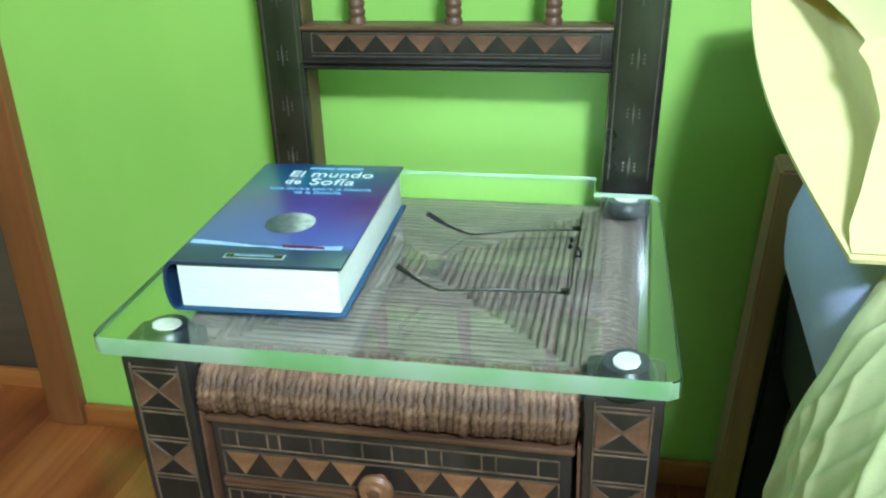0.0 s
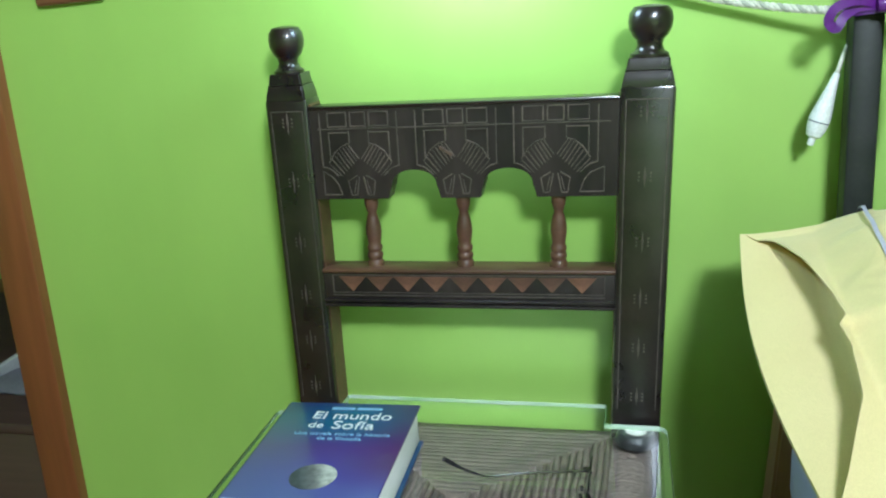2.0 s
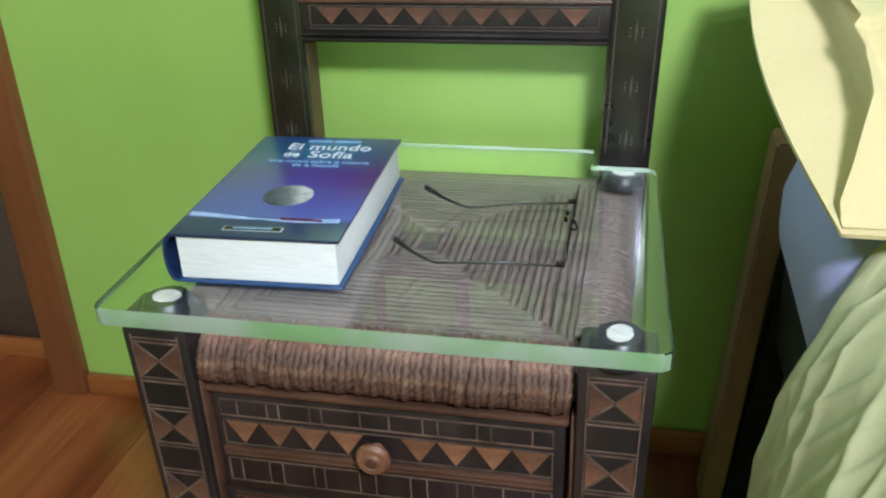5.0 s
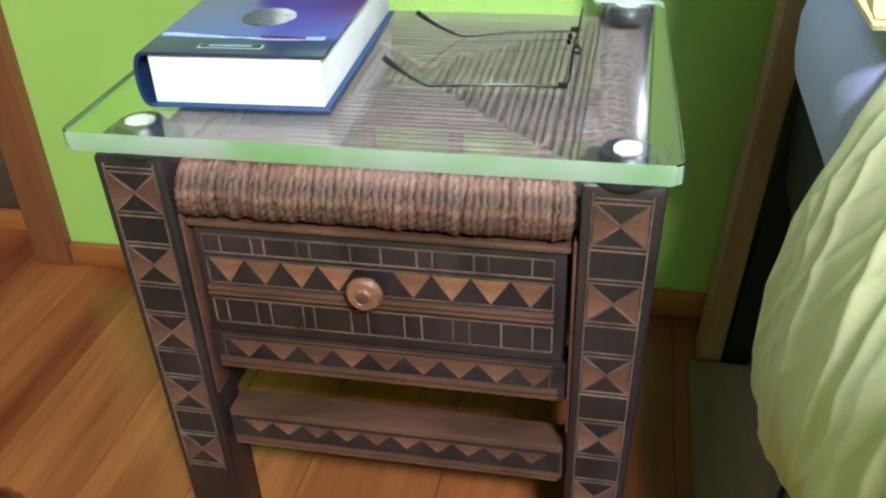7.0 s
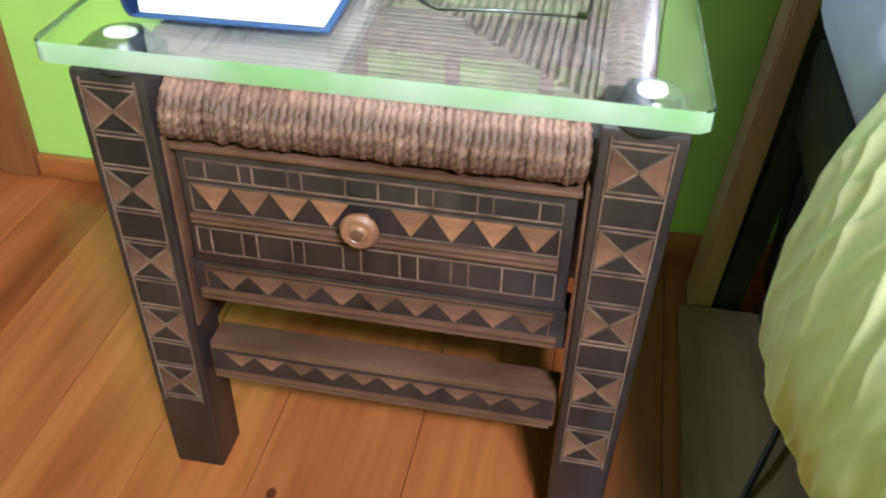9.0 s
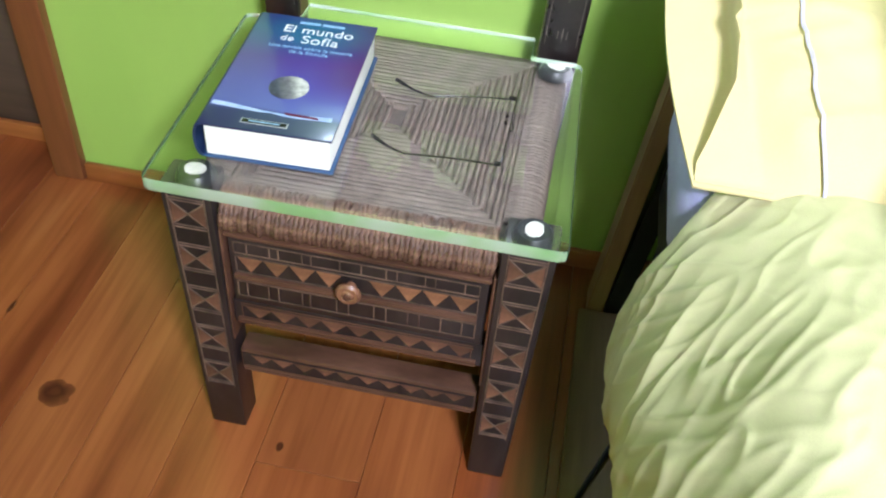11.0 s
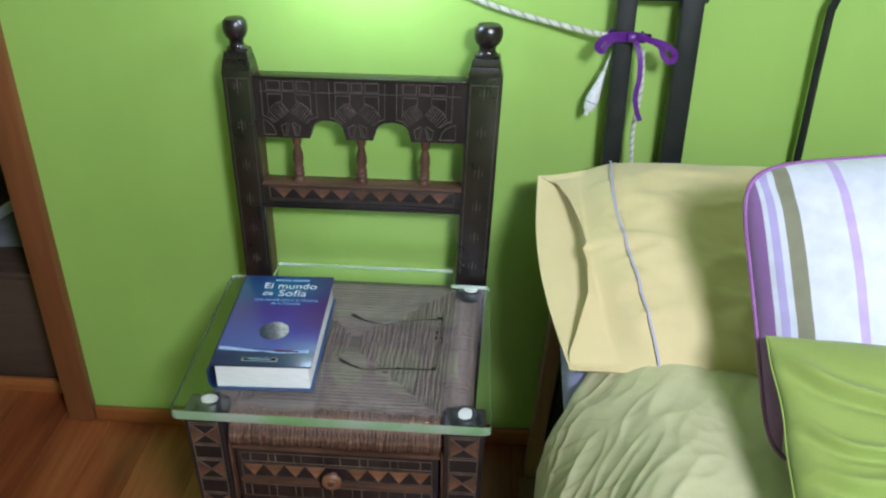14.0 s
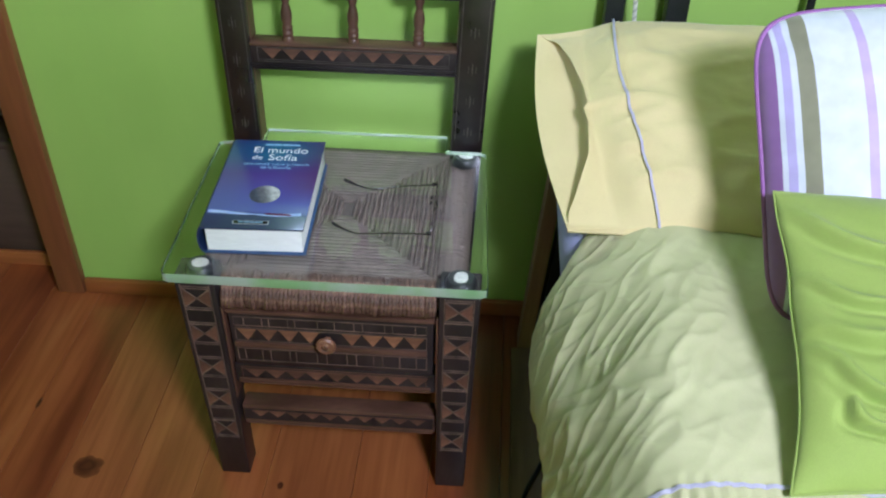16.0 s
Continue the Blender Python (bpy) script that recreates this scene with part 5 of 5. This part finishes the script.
def pillow_top(u, v):
    a = 0.002 + (PW - 0.004) * u
    p = pillow_plane(a, v)
    h = 0.050 * puff(a, v) + 0.003
    h += 0.0035 * noise.noise((a * 9, v * 5, 0.3)) * puff(a, v)
    cr = 1 - 2.4 * abs(noise.noise((a * 7 + v * 3, v * 9 - a * 9, 4.4)))
    h += 0.0070 * max(cr, 0) * puff(a, v)
    fine_ = 1 - 2.6 * abs(noise.noise((a * 15 - v * 4, v * 13 + a * 14, 9.1)))
    h += 0.0026 * max(fine_, 0) * puff(a, v)
    d_ = a - (0.105 + 0.03 * v)
    h += 0.004 * math.exp(-((d_) / 0.030) ** 2) * math.sin(v * 17 + 4 * noise.noise((a * 8, v * 8, 7))) * puff(a, v)
    return p + PN * h


def pillow_bottom(u, v):
    a = 0.002 + (PW - 0.004) * u
    p = pillow_plane(a, v)
    q = p - PN * (0.034 * puff(a, v) + 0.001)
    return q


pil = thing("pillow", (0.7, 0.0, 0.556), "yellow cotton pillow with a lavender stripe, leaning on the headboard", "pillow")
pc = bmesh.new()
NU, NV = 110, 60
top_v = [[pc.verts.new(pillow_top(i / (NU - 1), j / (NV - 1))) for j in range(NV)] for i in range(NU)]
bot_v = [[pc.verts.new(pillow_bottom(i / (NU - 1), j / (NV - 1))) for j in range(NV)] for i in range(NU)]
for i in range(NU - 1):
    for j in range(NV - 1):
        pc.faces.new((top_v[i][j], top_v[i + 1][j], top_v[i + 1][j + 1], top_v[i][j + 1]))
        pc.faces.new((bot_v[i][j], bot_v[i][j + 1], bot_v[i + 1][j + 1], bot_v[i + 1][j]))
for i in range(NU - 1):
    pc.faces.new((top_v[i][0], bot_v[i][0], bot_v[i + 1][0], top_v[i + 1][0]))
    pc.faces.new((top_v[i][-1], top_v[i + 1][-1], bot_v[i + 1][-1], bot_v[i][-1]))
for i in (0, -1):
    for j in range(NV - 1):
        pc.faces.new((top_v[i][j], top_v[i][j + 1], bot_v[i][j + 1], bot_v[i][j]))
part("case", pc, M_PILLOW, pil, angle=75)


def flap_point(u, v):
    """The upper layer of the open hem: it gapes away from the lower one and joins the case at the stripe."""
    edge = float(np.interp(v, (0.0, 0.05, 0.12, 0.28, 0.42, 0.480, 0.500, 0.60, 0.78, 0.93, 1.0), (0.004, 0.008, 0.024, 0.056, 0.066, 0.0620, 0.069, 0.067, 0.052, 0.032, 0.008)))
    a = edge + (0.128 - edge) * u
    gape = max(0.0, math.sin(math.pi * min(1.0, max(0.0, (v - 0.02) / 0.95)))) ** 0.75
    lift = 0.0022 + 0.044 * gape * (1 - u) ** 1.25
    pleat = sstep(0.475, 0.500, v) - sstep(0.500, 0.60, v)
    lift += 0.0024 * pleat * (1 - 0.55 * u) - 0.0030 * math.exp(-((v - 0.40 - 0.06 * u) / 0.035) ** 2) * (1 - u)
    lift += 0.0030 * noise.noise((a * 26, v * 7, 2.2)) * gape * (1 - u) + 0.0022 * math.sin(u * 7 + v * 11) * gape * u * (1 - u) * 2
    return pillow_top((a - 0.002) / (PW - 0.004), 0.012 + 0.976 * v) + PN * lift


part("hem_flap", grid_mesh(26, 120, flap_point, 0.0010), M_PILLOW, pil, "loose open hem of the pillow case", angle=75)


def stripe_point(u, v):
    a = 0.1235 + 0.0034 * (u - 0.5) + 0.004 * math.sin(v * 6) - 0.004 * v
    return pillow_top((a - 0.002) / (PW - 0.004), 0.005 + 0.99 * v) + PN * 0.0092


part("lavender_stripe", grid_mesh(3, 70, stripe_point, 0.0008), M_LAVTRIM, pil, "sewn lavender stripe", angle=75)


# lavender pillow under it
def closed_pad(cx_, cy_, z0, w, d_, h_, n=40):
    bm = bmesh.new()

    def f(sgn):
        out = []
        for i in range(n):
            row = []
            for j in range(n):
                a_, b_ = -1 + 2 * i / (n - 1), -1 + 2 * j / (n - 1)
                k_ = (max(0, 1 - a_ ** 4) * max(0, 1 - b_ ** 4)) ** 0.5
                row.append(bm.verts.new((cx_ + a_ * w / 2, cy_ + b_ * d_ / 2, z0 + h_ / 2 + sgn * k_ * h_ / 2)))
            out.append(row)
        return out
    t_, b_ = f(1), f(-1)
    for i in range(n - 1):
        for j in range(n - 1):
            bm.faces.new((t_[i][j], t_[i + 1][j], t_[i + 1][j + 1], t_[i][j + 1]))
            bm.faces.new((b_[i][j], b_[i][j + 1], b_[i + 1][j + 1], b_[i + 1][j]))
    bmesh.ops.remove_doubles(bm, verts=bm.verts[:], dist=1e-5)
    return bm


tagged(part("under_pillow", closed_pad(0.72, 0.095, 0.5475, 0.64, 0.19, 0.075), M_LAV, angle=80), "flat lavender pillow under the yellow one", "pillow")


# scatter cushions: local x to the side, local y up the cushion, local z out of its face
def cushion_bm(w, h_, t_, seed, pinch=0.05, crease=0.004, n=84, rounded=False, folds=()):
    bm = bmesh.new()

    def pt(a_, b_, sgn):
        xa = a_ * (1 - pinch * (1 - b_ * b_) * abs(a_))
        yb = b_ * (1 - pinch * (1 - a_ * a_) * abs(b_))
        k_ = (max(0, 1 - abs(a_) ** 2.6) * max(0, 1 - abs(b_) ** 2.6)) ** 0.55
        cr = noise.noise((a_ * 1.7 + seed, b_ * 2.6, seed)) + 0.6 * math.sin(3.5 * a_ + 5.5 * b_ + 3 * noise.noise((a_ * 1.4, b_ * 1.4, seed + 3)))
        cr += 1.0 * max(0.0, 1 - 3.0 * abs(noise.noise((a_ * 0.7 + b_ * 0.4 + seed, b_ * 2.4 + a_ * 1.5, seed + 5)))) - 0.3
        corner_ = (a_ * a_ + b_ * b_) * 0.5
        z_ = sgn * k_ * t_ / 2 + (sgn * crease * cr * min(1, k_ * 2) * (0.4 + corner_))
        for a0, b0, a1, b1, wd, am in folds:
            dx, dy = a1 - a0, b1 - b0
            l2 = dx * dx + dy * dy
            t0 = min(max(((a_ - a0) * dx + (b_ - b0) * dy) / l2, 0), 1)
            px_, py_ = a0 + dx * t0, b0 + dy * t0
            sd = ((a_ - px_) * -dy + (b_ - py_) * dx) / math.sqrt(l2) + 0.05 * math.sin(t0 * 5 + seed)
            far = math.hypot(a_ - px_, b_ - py_)
            fade = math.exp(-(max(far - abs(sd), 0) / 0.12) ** 2) * math.sin(math.pi * (0.12 + 0.76 * t0))
            z_ += sgn * am * fade * (math.exp(-(sd / wd) ** 2) - 0.7 * math.exp(-((sd + 1.7 * wd) / wd) ** 2)) * min(1, k_ * 2.5)
        if not rounded:
            xa += 0.022 * noise.noise((b_ * 2.6, seed, 0.4)) * abs(a_) ** 3
            yb += 0.018 * noise.noise((a_ * 2.6, seed, 2.4)) * abs(b_) ** 3
        if rounded:
            big = max(abs(a_), abs(b_), 1e-6)
            f_ = big / (abs(a_) ** 7 + abs(b_) ** 7 + 1e-12) ** (1 / 7)
            f_ = 1 + (f_ - 1) * big ** 2
            xa, yb = xa * f_, yb * f_
        return Vector((xa * w / 2, yb * h_ / 2, z_))
    gr = {}
    for sgn in (1, -1):
        gr[sgn] = [[bm.verts.new(pt(-1 + 2 * i / (n - 1), -1 + 2 * j / (n - 1), sgn)) for j in range(n)] for i in range(n)]
    for i in range(n - 1):
        for j in range(n - 1):
            p = gr[1]
            bm.faces.new((p[i][j], p[i + 1][j], p[i + 1][j + 1], p[i][j + 1]))
            p = gr[-1]
            bm.faces.new((p[i][j], p[i][j + 1], p[i + 1][j + 1], p[i + 1][j]))
    bmesh.ops.remove_doubles(bm, verts=bm.verts[:], dist=1e-6)
    rim = []
    for k_ in range(4):
        for i in range(24):
            s_ = -1 + 2 * i / 24
            a_, b_ = ((s_, -1), (1, s_), (-s_, 1), (-1, -s_))[k_]
            rim.append(pt(a_, b_, 1))
    rim.append(rim[0].copy())
    return bm, rim


def striped_material(w):
    m, nt, b = nodes_of("striped_velvet_cotton")
    tc = nt.nodes.new("ShaderNodeTexCoord")
    sep = nt.nodes.new("ShaderNodeSeparateXYZ")
    link(nt, tc.outputs["Object"], sep.inputs[0])
    r_ = nt.nodes.new("ShaderNodeMapRange")
    r_.inputs[1].default_value, r_.inputs[2].default_value = -w / 2, w / 2
    link(nt, sep.outputs[0], r_.inputs[0])
    wt, pu, la, ol, li = (0.66, 0.69, 0.78), (0.27, 0.13, 0.36), (0.46, 0.40, 0.70), (0.24, 0.235, 0.155), (0.52, 0.40, 0.72)
    st = [(0.0, pu), (0.042, wt), (0.054, la), (0.072, wt), (0.086, ol), (0.126, wt), (0.236, li), (0.258, wt), (0.56, ol), (0.61, wt), (0.74, li), (0.77, wt), (0.86, ol), (0.92, pu)]
    c = ramp(nt, r_.outputs[0], st, "CONSTANT")
    g = ramp(nt, noise_tex(nt, 40.0, 4), [(0.3, (0.90, 0.90, 0.90)), (0.7, (1.05, 1.05, 1.05))])
    link(nt, mix(nt, 1.0, c, g, "MULTIPLY"), b.inputs["Base Color"])
    b.inputs["Roughness"].default_value = 0.8
    b.inputs["Sheen Weight"].default_value = 0.3
    bump(nt, b, noise_tex(nt, 600.0, 2), 0.25, 0.0005)
    return m


def frame_from(bl, tl, side):
    """A pose whose local y runs from bl to tl, and local x along side."""
    yv = (tl - bl).normalized()
    xv = (side - yv * side.dot(yv)).normalized()
    zv = xv.cross(yv)
    return Matrix((xv, yv, zv)).transposed().to_4x4()


def place_cushion(name, bl, tl, side, w, t_, material, seed, label, piping, pinch, crease, rounded=False, folds=(), bead=0.0034):
    h_ = (tl - bl).length
    rot = frame_from(bl, tl, side)
    centre = (bl + tl) / 2 + rot.to_3x3() @ Vector((w / 2, 0, 0))
    m = Matrix.Translation(centre) @ rot
    bm, rim = cushion_bm(w, h_, t_, seed, pinch, crease, 140, rounded, folds)
    root = new(name, to_mesh(name, bm, material, True, 180))
    root.matrix_basis = m
    tagged(root, label, "cushion")
    pipe = new("piping", to_mesh("piping", sweep(bmesh.new(), rim, bead, 8), piping, True, 80))
    pipe.parent = root
    return root


M_STRIPED = striped_material(0.42)
place_cushion("striped_cushion", Vector((0.566, -0.400, 0.572)), Vector((0.522, -0.190, 0.872)), Vector((1, -0.03, -0.06)), 0.42, 0.15, M_STRIPED, 2.0,
              "white cushion with purple, olive and lilac stripes, propped against the pillow", M_PIPING, 0.02, 0.002, True)
place_cushion("green_cushion", Vector((0.540, -0.640, 0.575)), Vector((0.546, -0.345, 0.732)), Vector((1, -0.06, 0.02)), 0.44, 0.11, M_GREENC, 6.0,
              "lime green satin cushion lying against the striped one", M_GREENC, 0.06, 0.0028, False,
              ((-0.94, 0.80, -0.35, 0.30, 0.045, 0.013), (-0.92, 0.30, -0.40, 0.02, 0.035, 0.011), (-0.90, -0.02, -0.30, -0.10, 0.05, 0.012), (-0.86, -0.22, -0.40, -0.62, 0.035, 0.014),
               (-0.80, -0.45, -0.60, -0.74, 0.03, 0.015), (-0.30, 0.60, 0.35, 0.35, 0.07, 0.014), (-0.25, -0.10, 0.30, -0.42, 0.06, 0.016), (-0.45, -0.62, 0.05, -0.85, 0.05, 0.013),
               (0.2, 0.1, 0.8, 0.4, 0.06, 0.016)), 0.0013)

# wooden plaque on the wall
pq = bmesh.new()
box(pq, -0.048, 0.048, -0.012, 0.0, -0.07, 0.07, 0.005, 3)
pqo = part("wooden_plaque", pq, M_PLAQUE)
pqo.matrix_basis = pose(-0.514, WALL_Y - 0.0005, 1.034, 0, -2.0, 0)
tagged(pqo, "small brown wooden plaque with rounded corners on the green wall", "plaque")
part("dark_emblem", lathe([(0.0, 0.0), (0.018, 0.0), (0.018, 0.003), (0.0, 0.003)], pose(0.0, -0.0118, -0.035, 90, 0, 0), 20), M_DARK).parent = pqo

# ---- floor planks ----
random.seed(21)
PLANKS = {}


def plank_mesh(w, l):
    key = (round(w, 3), round(l, 3))
    if key not in PLANKS:
        bm = bmesh.new()
        box(bm, 0.0003, w - 0.0003, 0.0003, l - 0.0003, -0.016, 0.0, 0.0007, 1)
        PLANKS[key] = to_mesh("plank", bm, M_PLANK, False)
    return PLANKS[key]


edges = [-0.600, -0.497, -0.372, -0.250, -0.131, 0.021, 0.150, 0.275]
while edges[0] > -2.3:
    edges.insert(0, edges[0] - random.choice((0.11, 0.125, 0.14)))
while edges[-1] < 2.6:
    edges.append(edges[-1] + random.choice((0.11, 0.125, 0.14)))
for x0, x1 in zip(edges, edges[1:]):
    cuts = [-3.1, random.uniform(-2.6, -1.2), random.uniform(-0.9, -0.35) if random.random() < 0.5 else -0.9, 0.9, 2.1]
    if abs(x0 + 0.131) < 0.01:
        cuts = [-3.1, -1.6, -0.265, 1.3, 2.1]
    for y0, y1 in zip(cuts, cuts[1:]):
        part("plank", plank_mesh(x1 - x0, y1 - y0), None, floor, at=(x0, y0, 0))
